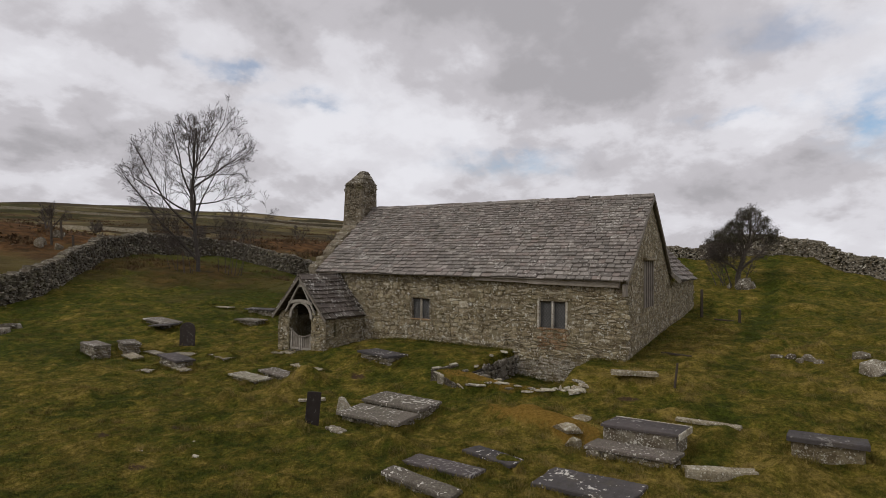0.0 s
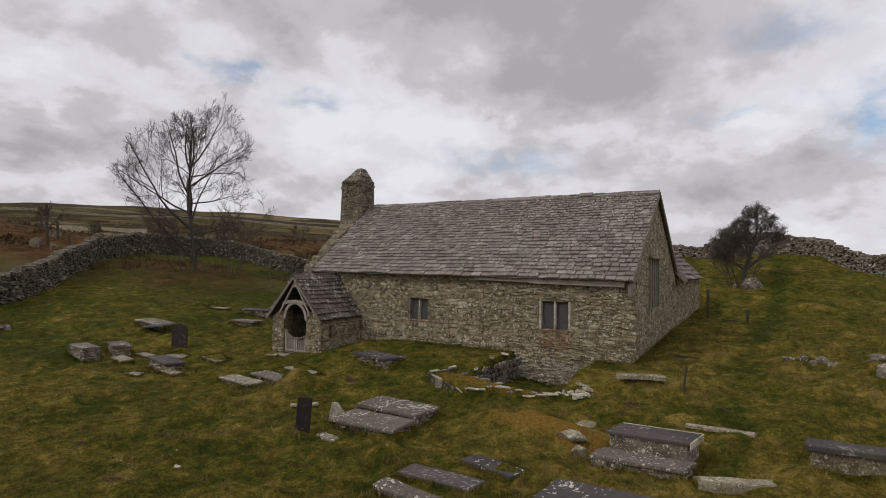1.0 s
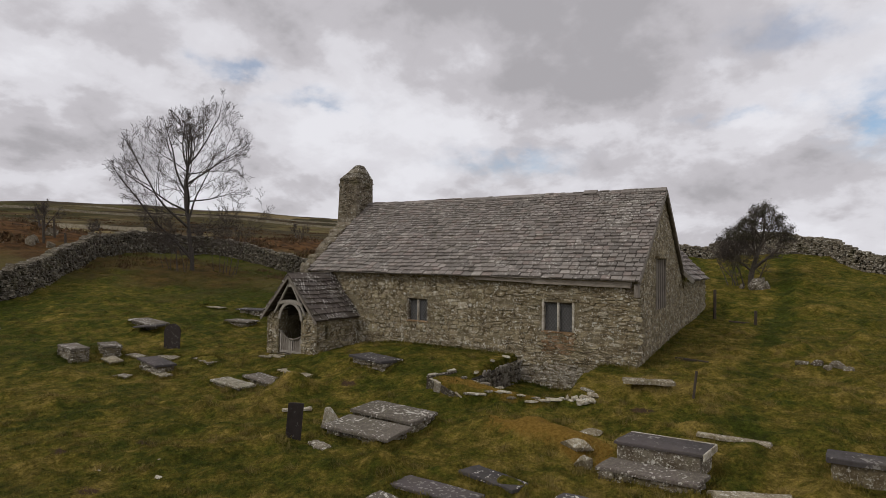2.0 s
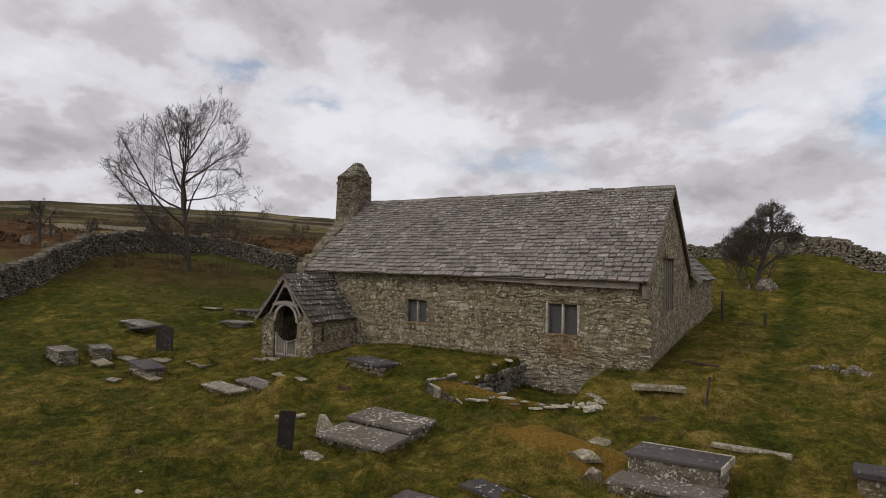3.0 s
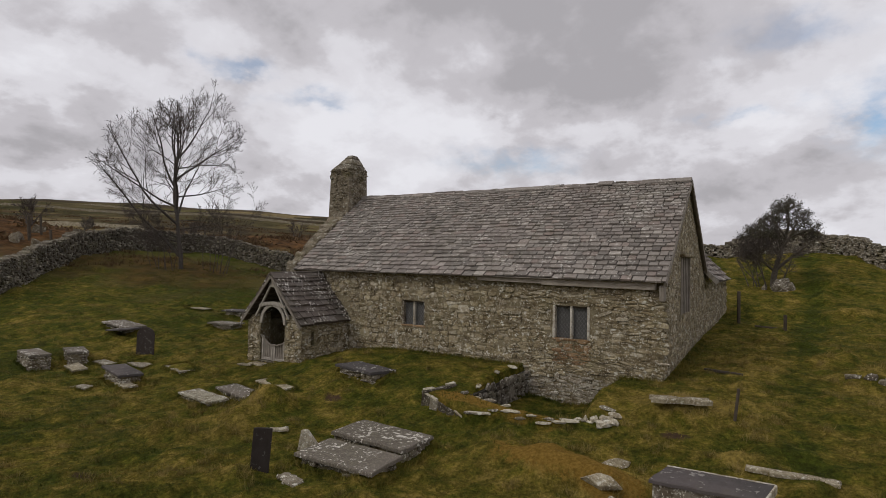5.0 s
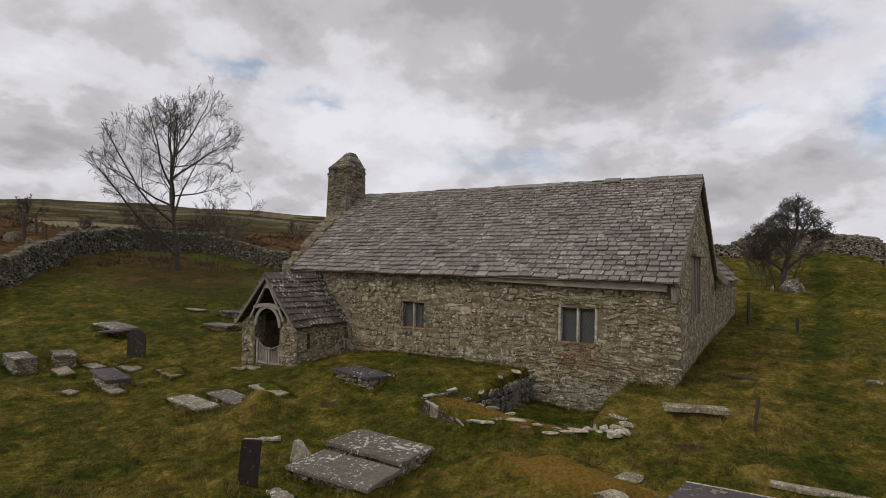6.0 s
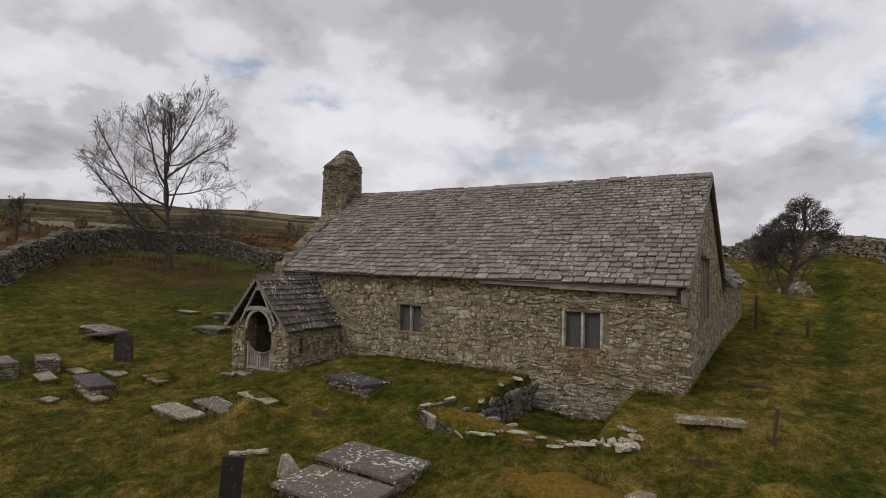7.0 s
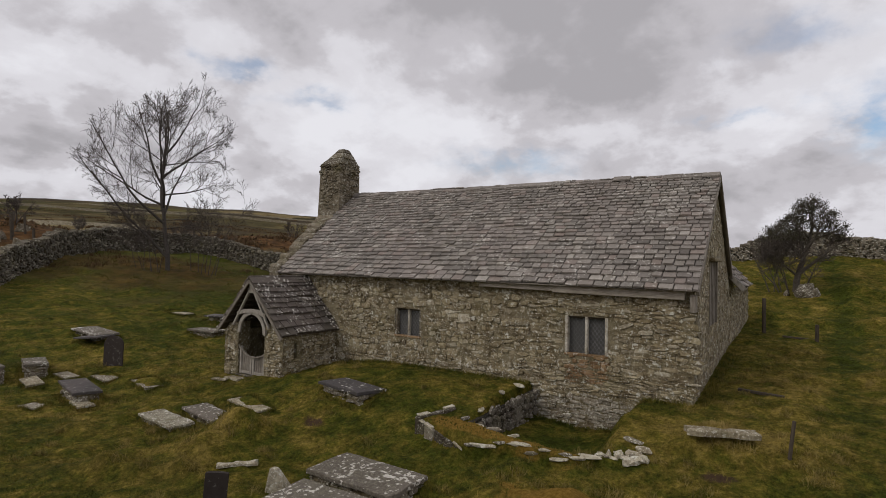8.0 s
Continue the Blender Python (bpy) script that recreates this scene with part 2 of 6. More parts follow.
M_OLDDOOR = timber_material("worn_brown_planks", (0.2, 0.155, 0.11), (0.12, 0.092, 0.066))
M_PLATE = timber_material("silver_oak_beam", (0.42, 0.37, 0.31), (0.24, 0.21, 0.17), (0.12, 1.0, 1.0))
M_LIME = stone_material("limewashed_stone", [(0.0, (0.5, 0.47, 0.4)), (1.0, (0.62, 0.59, 0.52))], 0.9, 0.1)
M_TOWER = stone_material("dark_tower_stone", [(0.0, (0.15, 0.128, 0.09)), (0.5, (0.24, 0.205, 0.15)), (1.0, (0.11, 0.092, 0.065))], 0.35, 0.5)
M_SLABD = slate_material("bare_grave_slate", [(0.0, (0.06, 0.054, 0.052)), (1.0, (0.085, 0.076, 0.073))], 0.21)
M_PANEL = stone_material("buff_panel_stone", [(0.0, (0.17, 0.14, 0.085)), (1.0, (0.23, 0.195, 0.125))], 0.35, 0.45)
M_DAMPDARK = stone_material("dark_damp_slabs", [(0.0, (0.155, 0.137, 0.113)), (0.5, (0.215, 0.194, 0.163)), (1.0, (0.105, 0.091, 0.075))], 0.3, 0.35)
M_LEAD = plain("lead", (0.26, 0.26, 0.26), 0.7, 0.0)
M_INSIDE = plain("dim_plaster", (0.3, 0.28, 0.25), 0.95)


def glass_material():
    m, nt, b = nodes("old_glass")
    b.inputs["Base Color"].default_value = (0.07, 0.068, 0.062, 1)
    b.inputs["Roughness"].default_value = 0.3
    b.inputs["Specular IOR Level"].default_value = 0.5
    b.inputs["Transmission Weight"].default_value = 0.25
    return m


M_GLASS = glass_material()


def sward(k, extra=0.0):
    """How rank the grass is, from damp green to bleached straw, in patches of several sizes."""
    def wave(scale, seed, gain):
        return k.math("MULTIPLY", k.math("SUBTRACT", k.noise(scale, 6, 0.6, seed), 0.5), gain)
    v = k.math("ADD", wave(0.35, 6.0, 1.0), wave(1.3, 4.0, 1.5))
    v = k.math("ADD", v, wave(2.4, 14.0, 1.3))
    v = k.math("ADD", v, wave(4.5, 9.0, 1.5))
    v = k.math("ADD", v, k.math("MULTIPLY", k.attr("dry"), 0.75))
    return k.math("ADD", v, k.math("ADD", 0.2, extra))


SWARD = [(0.05, (0.047, 0.057, 0.0078)), (0.32, (0.087, 0.084, 0.0128)), (0.6, (0.143, 0.114, 0.0215)), (0.95, (0.245, 0.181, 0.048))]


def tuft_shading(k, col):
    """Random mottling of the pasture; its dark parts paint in the shaded hollows between tufts."""
    tuft = k.math("ADD", k.math("MULTIPLY", k.noise(3.6, 9, 0.68, 41.0), 0.6), k.math("MULTIPLY", k.noise(11, 7, 0.7, 43.0), 0.4))
    return k.mix(1.0, col, k.ramp(k.span(tuft, 0.36, 0.64), [(0.0, (0.6, 0.6, 0.56)), (0.5, (1.0, 1.0, 0.97)), (1.0, (1.45, 1.42, 1.34))]), "MULTIPLY")


def ground_material():
    m, nt, b = nodes("turf")
    k = Kit(nt)
    fine = k.noise(15, 10, 0.74, 1.0)
    mid = k.noise(1.6, 8, 0.62, 4.0)
    col = k.ramp(sward(k, k.math("MULTIPLY", k.math("SUBTRACT", fine, 0.5), 0.5)), SWARD)
    col = k.mix(1.0, col, k.ramp(k.span(fine, 0.32, 0.68), [(0.0, (0.55, 0.55, 0.5)), (1.0, (1.35, 1.35, 1.35))]), "MULTIPLY")
    col = tuft_shading(k, col)
    rust = k.mix(k.span(fine, 0.35, 0.7), (0.15, 0.09, 0.016), (0.33, 0.2, 0.045))
    col = k.mix(k.span(k.math("ADD", k.attr("moss"), k.math("MULTIPLY", k.math("SUBTRACT", k.noise(3, 6, 0.6, 3.0), 0.5), 1.2)), 0.25, 0.62), col, rust)
    bare = k.span(k.math("ADD", k.attr("bare"), k.math("MULTIPLY", k.math("SUBTRACT", k.noise(7, 6, 0.65, 5.0), 0.5), 1.2)), 0.35, 0.8, 0.0, 0.85)
    col = k.mix(bare, col, (0.062, 0.036, 0.028))
    heath = k.math("ADD", k.math("MULTIPLY", k.noise(0.02, 9, 0.62, 2.0), 0.65), k.math("MULTIPLY", k.noise(0.006, 4, 0.5, 5.0), 0.35))
    spots = k.noise(0.13, 9, 0.7, 8.0)
    moor = k.ramp(heath, [(0.36, (0.065, 0.058, 0.016)), (0.43, (0.135, 0.112, 0.04)), (0.46, (0.08, 0.047, 0.022)), (0.5, (0.19, 0.155, 0.072)), (0.53, (0.06, 0.04, 0.02)), (0.58, (0.12, 0.098, 0.034)), (0.64, (0.07, 0.048, 0.025))])
    moor = k.mix(k.span(spots, 0.42, 0.7), moor, k.mix(1.0, moor, (0.33, 0.3, 0.28), "MULTIPLY"))
    farm = k.ramp(k.cells(0.011), [(0.0, (0.04, 0.036, 0.013)), (0.28, (0.27, 0.215, 0.105)), (0.36, (0.05, 0.046, 0.014)), (0.6, (0.11, 0.1, 0.03)), (0.72, (0.21, 0.17, 0.08)), (0.82, (0.045, 0.033, 0.018)), (1.0, (0.13, 0.108, 0.045))])
    farm = k.mix(k.span(spots, 0.4, 0.68), farm, k.mix(1.0, farm, (0.45, 0.42, 0.38), "MULTIPLY"))
    moor = k.mix(k.span(k.noise(0.011, 6, 0.6, 27.0), 0.43, 0.46, 0.0, 0.95), moor, farm)
    moor = k.mix(k.span(k.math("ADD", k.up, k.math("MULTIPLY", k.noise(0.011, 6, 0.6, 33.0), 18.0)), 50.0, 60.0, 0.0, 0.8), moor, (0.05, 0.036, 0.024))
    fern = k.mix(k.span(k.noise(0.7, 9, 0.7, 3.0), 0.35, 0.68), (0.045, 0.026, 0.012), (0.17, 0.088, 0.034))
    moor = k.mix(k.span(k.math("ADD", k.attr("bracken"), k.math("MULTIPLY", k.math("SUBTRACT", k.noise(0.09, 7, 0.6, 21.0), 0.5), 1.6)), 0.35, 0.75), moor, fern)
    moor = k.mix(1.0, moor, (0.85, 0.83, 0.8), "MULTIPLY")
    col = k.mix(k.attr("moor"), col, moor)
    h = k.math("ADD", k.math("MULTIPLY", fine, 0.6), mid)
    finish(k, b, col, 0.97, k.bump(h, 1.0, 0.16), 0.06)
    return m


M_TURF = ground_material()


def blade_material(name, stops):
    m, nt, b = nodes(name)
    k = Kit(nt)
    col = k.ramp(sward(k, k.math("MULTIPLY", k.math("SUBTRACT", k.dice(), 0.5), 0.4)), stops)
    col = tuft_shading(k, col)
    finish(k, b, col, 0.75, None, 0.15)
    return m


def twig_material(name, a, c, e):
    m, nt, b = nodes(name)
    k = Kit(nt)
    finish(k, b, k.ramp(k.math("ADD", k.math("MULTIPLY", k.dice(), 0.6), k.math("MULTIPLY", k.noise(1.6, 5), 0.4)), [(0.2, a), (0.5, c), (0.85, e)]), 0.8, None, 0.15)
    return m


M_BLADE = blade_material("grass_blade", [(p, tuple(1.02 * v for v in c)) for p, c in SWARD])
M_STRAW = blade_material("bleached_grass_blade", [(0.1, (0.1, 0.09, 0.022)), (0.5, (0.18, 0.142, 0.042)), (0.9, (0.27, 0.2, 0.07))])
M_BARK = plain("ash_bark", (0.09, 0.077, 0.066), 0.95, 0.0, 0.5)
M_THORN = plain("thorn_bark", (0.13, 0.11, 0.085), 0.95, 0.0, 0.5)
M_TWIG = plain("bare_twig", (0.1, 0.082, 0.07), 0.95, 0.0, 0.4)
M_LEAF = twig_material("thorn_leaf", (0.035, 0.035, 0.018), (0.05, 0.048, 0.025), (0.08, 0.07, 0.04))
M_HEATHER = twig_material("heather_brush", (0.07, 0.045, 0.024), (0.105, 0.062, 0.03), (0.13, 0.09, 0.042))

# ---- ground ----
def smooth(a, b, v):
    t = np.clip((v - a) / (b - a), 0.0, 1.0)
    return t * t * (3 - 2 * t)


def bump(x, y, cx, cy, rx, ry, h):
    return h * np.exp(-((x - cx) / rx) ** 2 - ((y - cy) / ry) ** 2)


def height(x, y):
    """The ground's height: the hollow round the church, its banks, and the moor beyond."""
    x, y = np.asarray(x, float), np.asarray(y, float)
    west = smooth(-8.5, -13.0, x)
    z = -0.45 + (0.95 - 0.5 * west) * smooth(-6.5, -0.8, y)
    z = z + 0.065 * np.clip(y, 0, 12) + 0.25 * np.clip(y - 12, 0, 12.6) * smooth(-30, -8, x) * (1 - 0.42 * smooth(4.5, 11, x))
    z = z + 0.05 * np.clip(x - 3, 0, 12) * smooth(-8, 2, y)
    z = z + 0.085 * np.clip(-x - 19, 0, 26)
    z = z + bump(x, y, -6.5, -2.6, 2.6, 1.6, 0.12) + bump(x, y, 4.8, 2.4, 0.9, 0.5, 0.3) + bump(x, y, 6.9, 1.6, 1.1, 0.7, 0.42) + bump(x, y, 0.9, -2.3, 0.9, 0.35, 0.1) + bump(x, y, 4.6, -7.6, 1.2, 0.8, 0.2) + bump(x, y, -9.0, -5.6, 0.8, 0.4, 0.16) + bump(x, y, -0.7, -5.4, 1.3, 0.5, 0.34) + bump(x, y, 4.7, 17.2, 1.3, 0.8, 0.5)
    # turf bank round the sunken place, with its stone-faced outer side
    rim = np.interp(x, [-5.1, -3.6, -2.6, -2.0, -1.2, -0.4], [-4.1, -4.4, -4.2, -4.15, -3.7, -3.4])
    bank = smooth(0.0, 0.14, y - rim) * (1 - smooth(-0.35, 0.1, x)) * (1 - smooth(-2.4, -1.6, y)) * smooth(-5.0, -4.88, x - 0.2 * (y + 4.1))
    z = z + bank * np.maximum(0.0, 0.3 - 0.05 * np.clip(x + 5.2, 0, 3.2) - z)
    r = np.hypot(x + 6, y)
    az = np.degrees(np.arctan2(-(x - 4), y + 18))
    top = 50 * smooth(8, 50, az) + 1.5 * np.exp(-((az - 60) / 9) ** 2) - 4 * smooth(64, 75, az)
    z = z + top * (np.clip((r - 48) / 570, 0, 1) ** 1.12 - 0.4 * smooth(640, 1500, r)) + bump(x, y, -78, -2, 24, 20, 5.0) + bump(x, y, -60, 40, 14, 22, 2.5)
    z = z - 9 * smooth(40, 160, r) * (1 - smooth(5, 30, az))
    return z


def pit_west(y):
    """The face of the retaining wall west of the sunken place."""
    return -3.87 + 0.07 * y


def dug(x, y, z):
    """The ground with the sunken place cut out of it."""
    w = pit_west(y)
    inside = smooth(w - 0.12, w + 0.02, x) * (1 - smooth(-1.75, -1.05, x + 0.06 * np.sin(3 * y))) * smooth(-3.58, -3.3, y - 0.04 * np.sin(4 * x)) * (1 - smooth(0.3, 0.6, y))
    floor = -0.42 + 0.05 * np.sin(3 * x)
    return z * (1 - inside) + np.minimum(z, floor) * inside


def speckle(x, y, size, seed):
    """Value noise, -1 to 1."""
    u, v = x / size, y / size
    i, j = np.floor(u), np.floor(v)
    f, g = u - i, v - j
    f, g = f * f * (3 - 2 * f), g * g * (3 - 2 * g)

    def toss(a, b):
        w = np.sin(a * 127.1 + b * 311.7 + seed * 74.7) * 43758.5453
        return 2 * (w - np.floor(w)) - 1

    return (toss(i, j) * (1 - f) + toss(i + 1, j) * f) * (1 - g) + (toss(i, j + 1) * (1 - f) + toss(i + 1, j + 1) * f) * g


HUMPS = ((-8.8, -5.5, 0.58, 0.44), (-8.6, -6.5, 0.75, 0.36), (-9.4, -8.2, 0.5, 0.3), (-8.2, -7.5, 0.4, 0.2), (-5.9, -8.9, 0.5, 0.2), (2.0, -3.75, 0.28, 0.18), (-3.0, -8.6, 0.6, 0.2), (-12.2, -7.4, 0.5, 0.24), (0.8, -2.1, 0.6, 0.16),
         (-13.4, -10.1, 0.6, 0.22), (-15.3, -10.6, 0.5, 0.2), (-14.9, -4.2, 0.6, 0.2), (3.8, 4.1, 0.7, 0.22), (5.2, 12.5, 0.9, 0.3), (4.6, -5.9, 0.6, 0.2), (-10.3, -4.2, 0.6, 0.16), (-17.0, -8.4, 0.7, 0.22), (5.2, 3.2, 0.8, 0.25))


def lumps(x, y):
    """Tussocks and hollows of rough pasture."""
    far = smooth(14, 30, np.hypot(x + 2, y + 6))
    out = 0.045 * speckle(x, y, 2.3, 1) + 0.055 * speckle(x + 9, y, 1.1, 2) + 0.13 * np.maximum(0, speckle(x, y + 5, 0.62, 3)) ** 1.5 + (1 - far) * 0.04 * speckle(x, y, 0.3, 4)
    for cx, cy, r, h in HUMPS:
        out = out + bump(x, y, cx, cy, r, r * 0.7, h)
    return out + far * (0.12 * speckle(x, y, 1.7, 6) + 0.1 * np.maximum(0, speckle(x, y, 0.9, 8)))


def ground_z(x, y):
    x, y = np.asarray(x, float), np.asarray(y, float)
    far = np.hypot(x + 2, y + 4)
    near_wall = smooth(0.1, 1.2, np.maximum(np.abs(x + 7.2) - 7.4, np.abs(y - 3.6) - 3.7))
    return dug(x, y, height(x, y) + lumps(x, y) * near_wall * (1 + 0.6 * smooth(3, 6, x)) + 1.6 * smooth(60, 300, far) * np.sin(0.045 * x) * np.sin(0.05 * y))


def gz(x, y):
    return float(ground_z(np.array([x]), np.array([y]))[0])


def dryness(x, y):
    """Where the pasture is rank and pale; low on the trodden way past the gable, and lowered to paint in shade."""
    # the last bump is no path: it paints shade along the gable foot
    way = np.exp(-((x - np.interp(y, [-9, -3, 2.4, 8, 15], [3.6, 3.1, 3.2, 3.5, 4.0])) / 0.5) ** 2) * smooth(-8, -3, y) + bump(x, y, 1.9, -3.35, 1.1, 0.35, 0.7) + bump(x, y, 0.9, 4.0, 0.8, 5.0, 0.25)
    # the last term paints cloud shade on the west bank as darker green
    d = 0.22 + 0.33 * smooth(-3, 1, x) - 0.08 * smooth(3.0, 5.0, x) - 0.5 * way - 0.22 * smooth(3, 8, y) + 0.04 * smooth(-6, -9, y) - 0.28 * smooth(-17, -24, x)
    # the subtracted bump: greener grass in the sunken place, its shade painted in too
    return d + bump(x, y, 0.8, -1.8, 1.6, 0.8, 0.5) + bump(x, y, -1, -5.4, 2.2, 1.0, 0.35) + bump(x, y, -9, -6.6, 2.5, 1, 0.3) - bump(x, y, -2.5, -1.6, 1.2, 1.4, 0.55) + bump(x, y, -33, 3, 4, 3, 0.35) + bump(x, y, -22, -3, 8, 4, 0.2) + 0.14 * speckle(x, y, 1.6, 12) + sum(bump(x, y, a, b, r, 0.7 * r, 0.32) for a, b, r, h in HUMPS)


def bare_spots(x, y):
    """Small dark patches of bare peaty soil and dead moss."""
    spots = ((-7.64, -4.43), (-9.05, -11.7), (-6.62, -12.35), (0.82, -3.33), (-8.2, -10.4))
    return sum(bump(x, y, a, b, 0.34, 0.2, 1.0) for a, b in spots)


def build_ground():
    rings, r = [0.05], 0.05
    while r < 3200:
        r += max(0.085, 0.0105 * r if r < 60 else 0.028 * r)
        rings.append(r)
    n, rings = 640, np.array(rings)
    turn = np.linspace(0, 2 * np.pi, n, endpoint=False)
    x = (-2 + rings[:, None] * np.cos(turn)).ravel()
    y = (-4 + rings[:, None] * np.sin(turn)).ravel()
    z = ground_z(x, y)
    k = len(rings)
    i, j = np.meshgrid(np.arange(k - 1), np.arange(n), indexing="ij")
    a, b2 = i * n + j, i * n + (j + 1) % n
    faces = np.stack([a, a + n, b2 + n, b2], -1).reshape(-1, 4)
    me = bpy.data.meshes.new("ground")
    me.from_pydata(np.stack([x, y, z], -1).tolist(), [], faces.tolist())
    for key, v in (("dry", dryness(x, y)), ("moss", bump(x, y, -0.9, -5.3, 1.5, 0.55, 0.95) + bump(x, y, 0.3, -6.0, 0.5, 0.4, 0.9) + bump(x, y, -4.1, -3.75, 0.75, 0.5, 0.75) + bump(x, y, -2.6, -3.85, 1.3, 0.32, 0.8)),
                   ("bracken", bump(x, y, -72, 4, 22, 14, 1.0) + bump(x, y, -56, 46, 20, 22, 1.0) + bump(x, y, -30, 60, 20, 20, 0.8) + bump(x, y, -38, 10, 12, 7, 0.6)),
                   ("bare", bare_spots(x, y)),
                   ("moor", np.maximum(np.maximum(smooth(42, 60, np.hypot(x + 8, (y + 2) * 1.15)), smooth(0.0, 2.5, np.interp(y, [-22, -12, -4.4, 0.8, 7.5, 13.5, 19.5], [-28, -31.5, -33, -39, -46.5, -49.5, -47.5]) - x)), 0.7 * smooth(0.2, 0.75, bump(x, y, -37, 10, 14, 8, 1.0) + 0.35 * speckle(x, y, 2.6, 31) + 0.2 * speckle(x, y, 0.9, 32))))):
        me.attributes.new(key, "FLOAT", "POINT").data.foreach_set("value", np.asarray(v, np.float32))
    me.polygons.foreach_set("use_smooth", np.ones(len(me.polygons), bool))
    me.materials.append(M_TURF)
    tagged(new("ground", me), "rough green and straw-coloured pasture rising to open moorland", "ground", kind="structure")


build_ground()

# ---- building helpers ----
def mesh_ob(name, verts, faces, material, parent=None, label="", smooth_faces=False):
    me = bpy.data.meshes.new(name)
    me.from_pydata([tuple(map(float, v)) for v in verts], [], [tuple(map(int, f)) for f in faces])
    if smooth_faces:
        me.polygons.foreach_set("use_smooth", np.ones(len(me.polygons), bool))
    me.materials.append(material)
    ob = new(name, me)
    if parent is not None:
        ob.parent = parent
    if label:
        ob["label"] = label
    return ob


def part(name, bm, material, parent, label="", bevel=0.0):
    """Links a bmesh as one mesh object under a thing or a part."""
    if bevel:
        bmesh.ops.bevel(bm, geom=bm.edges[:], offset=bevel, segments=1, profile=0.5, affect="EDGES")
    bmesh.ops.recalc_face_normals(bm, faces=bm.faces[:])
    me = bpy.data.meshes.new(name)
    bm.to_mesh(me)
    bm.free()
    me.materials.append(material)
    ob = new(name, me)
    ob.parent = parent
    if label:
        ob["label"] = label
    return ob


def anchor(name, label, category, at=(0, 0, 0), group="", turn=0.0, kind=""):
    ob = new(name)
    ob.empty_display_size = 0.2
    ob.matrix_basis = pose(*at, 0, 0, turn)
    return tagged(ob, label, category, group, kind)


def hexa(bm, p):
    """A box from its eight corners: the lower four round, then the upper four."""
    v = [bm.verts.new(q) for q in p]
    for f in ((3, 2, 1, 0), (4, 5, 6, 7), (0, 1, 5, 4), (1, 2, 6, 5), (2, 3, 7, 6), (3, 0, 4, 7)):
        bm.faces.new([v[i] for i in f])
    return v


def box(bm, x0, x1, y0, y1, z0, z1):
    return hexa(bm, [(x0, y0, z0), (x1, y0, z0), (x1, y1, z0), (x0, y1, z0), (x0, y0, z1), (x1, y0, z1), (x1, y1, z1), (x0, y1, z1)])


def beam(bm, a, b, w, h, up=(0, 0, 1)):
    """A squared timber from a to b, w wide and h deep."""
    a, b = Vector(a), Vector(b)
    d = (b - a).normalized()
    side = d.cross(Vector(up)).normalized()
    top = side.cross(d).normalized()
    s, t = side * w / 2, top * h / 2
    return hexa(bm, [a - s - t, b - s - t, b + s - t, a + s - t, a - s + t, b - s + t, b + s + t, a + s + t])


def strips(place, cuts, low, high, depth, holes=()):
    """A wall of upright strips between the cuts; place(u, d, z) sets a point at u along the wall, d into it. Holes: (u0, u1, low, high), the last two functions of u."""
    bm = bmesh.new()
    for a, b in zip(cuts, cuts[1:]):
        mid = (a + b) / 2
        spans = [(low, high)]
        for h0, h1, hl, hh in holes:
            if h0 < mid < h1:
                spans = [(low, hl), (hh, high)]
        for lo, hi in spans:
            if hi(mid) - lo(mid) < 0.01:
                continue
            hexa(bm, [place(a, 0, lo(a)), place(b, 0, lo(b)), place(b, depth, lo(b)), place(a, depth, lo(a)),
                      place(a, 0, hi(a)), place(b, 0, hi(b)), place(b, depth, hi(b)), place(a, depth, hi(a))])
    bmesh.ops.remove_doubles(bm, verts=bm.verts[:], dist=0.0005)
    return bm


# ---- stones and slates as pieces ----
def stone_kind(rng, corners=8):
    """A rough stone of unit width and height that stands 1 proud, its back at 0."""
    ring = []
    for i in range(corners):
        a = 2 * math.pi * (i + rng.uniform(-0.32, 0.32)) / corners
        c, s = math.cos(a), math.sin(a)
        r = (abs(c) ** 7 + abs(s) ** 7) ** (-1 / 7) * 0.5 * rng.uniform(0.86, 1.03)
        ring.append((r * c, r * s))
    verts = [(u, 0.0, w) for u, w in ring] + [(u, -0.62 * rng.uniform(0.8, 1.1), w) for u, w in ring]
    verts += [(0.9 * u + rng.uniform(-0.03, 0.03), -rng.uniform(0.78, 1.15), 0.84 * w + rng.uniform(-0.04, 0.04)) for u, w in ring]
    verts.append((rng.uniform(-0.1, 0.1), -rng.uniform(0.95, 1.15), rng.uniform(-0.1, 0.1)))
    n, faces = corners, []
    for k in (0, 1):
        faces += [(k * n + i, k * n + (i + 1) % n, (k + 1) * n + (i + 1) % n, (k + 1) * n + i) for i in range(n)]
    faces += [(2 * n + i, 2 * n + (i + 1) % n, 3 * n) for i in range(n)]
    return np.array(verts), faces


RNG = random.Random(11)
STONES = [stone_kind(RNG, RNG.choice((6, 7, 7, 8))) for _ in range(40)]
PIECES = []          # pieces of walls and roofs, laid last: (thing, name, kinds, material, rows, reach)


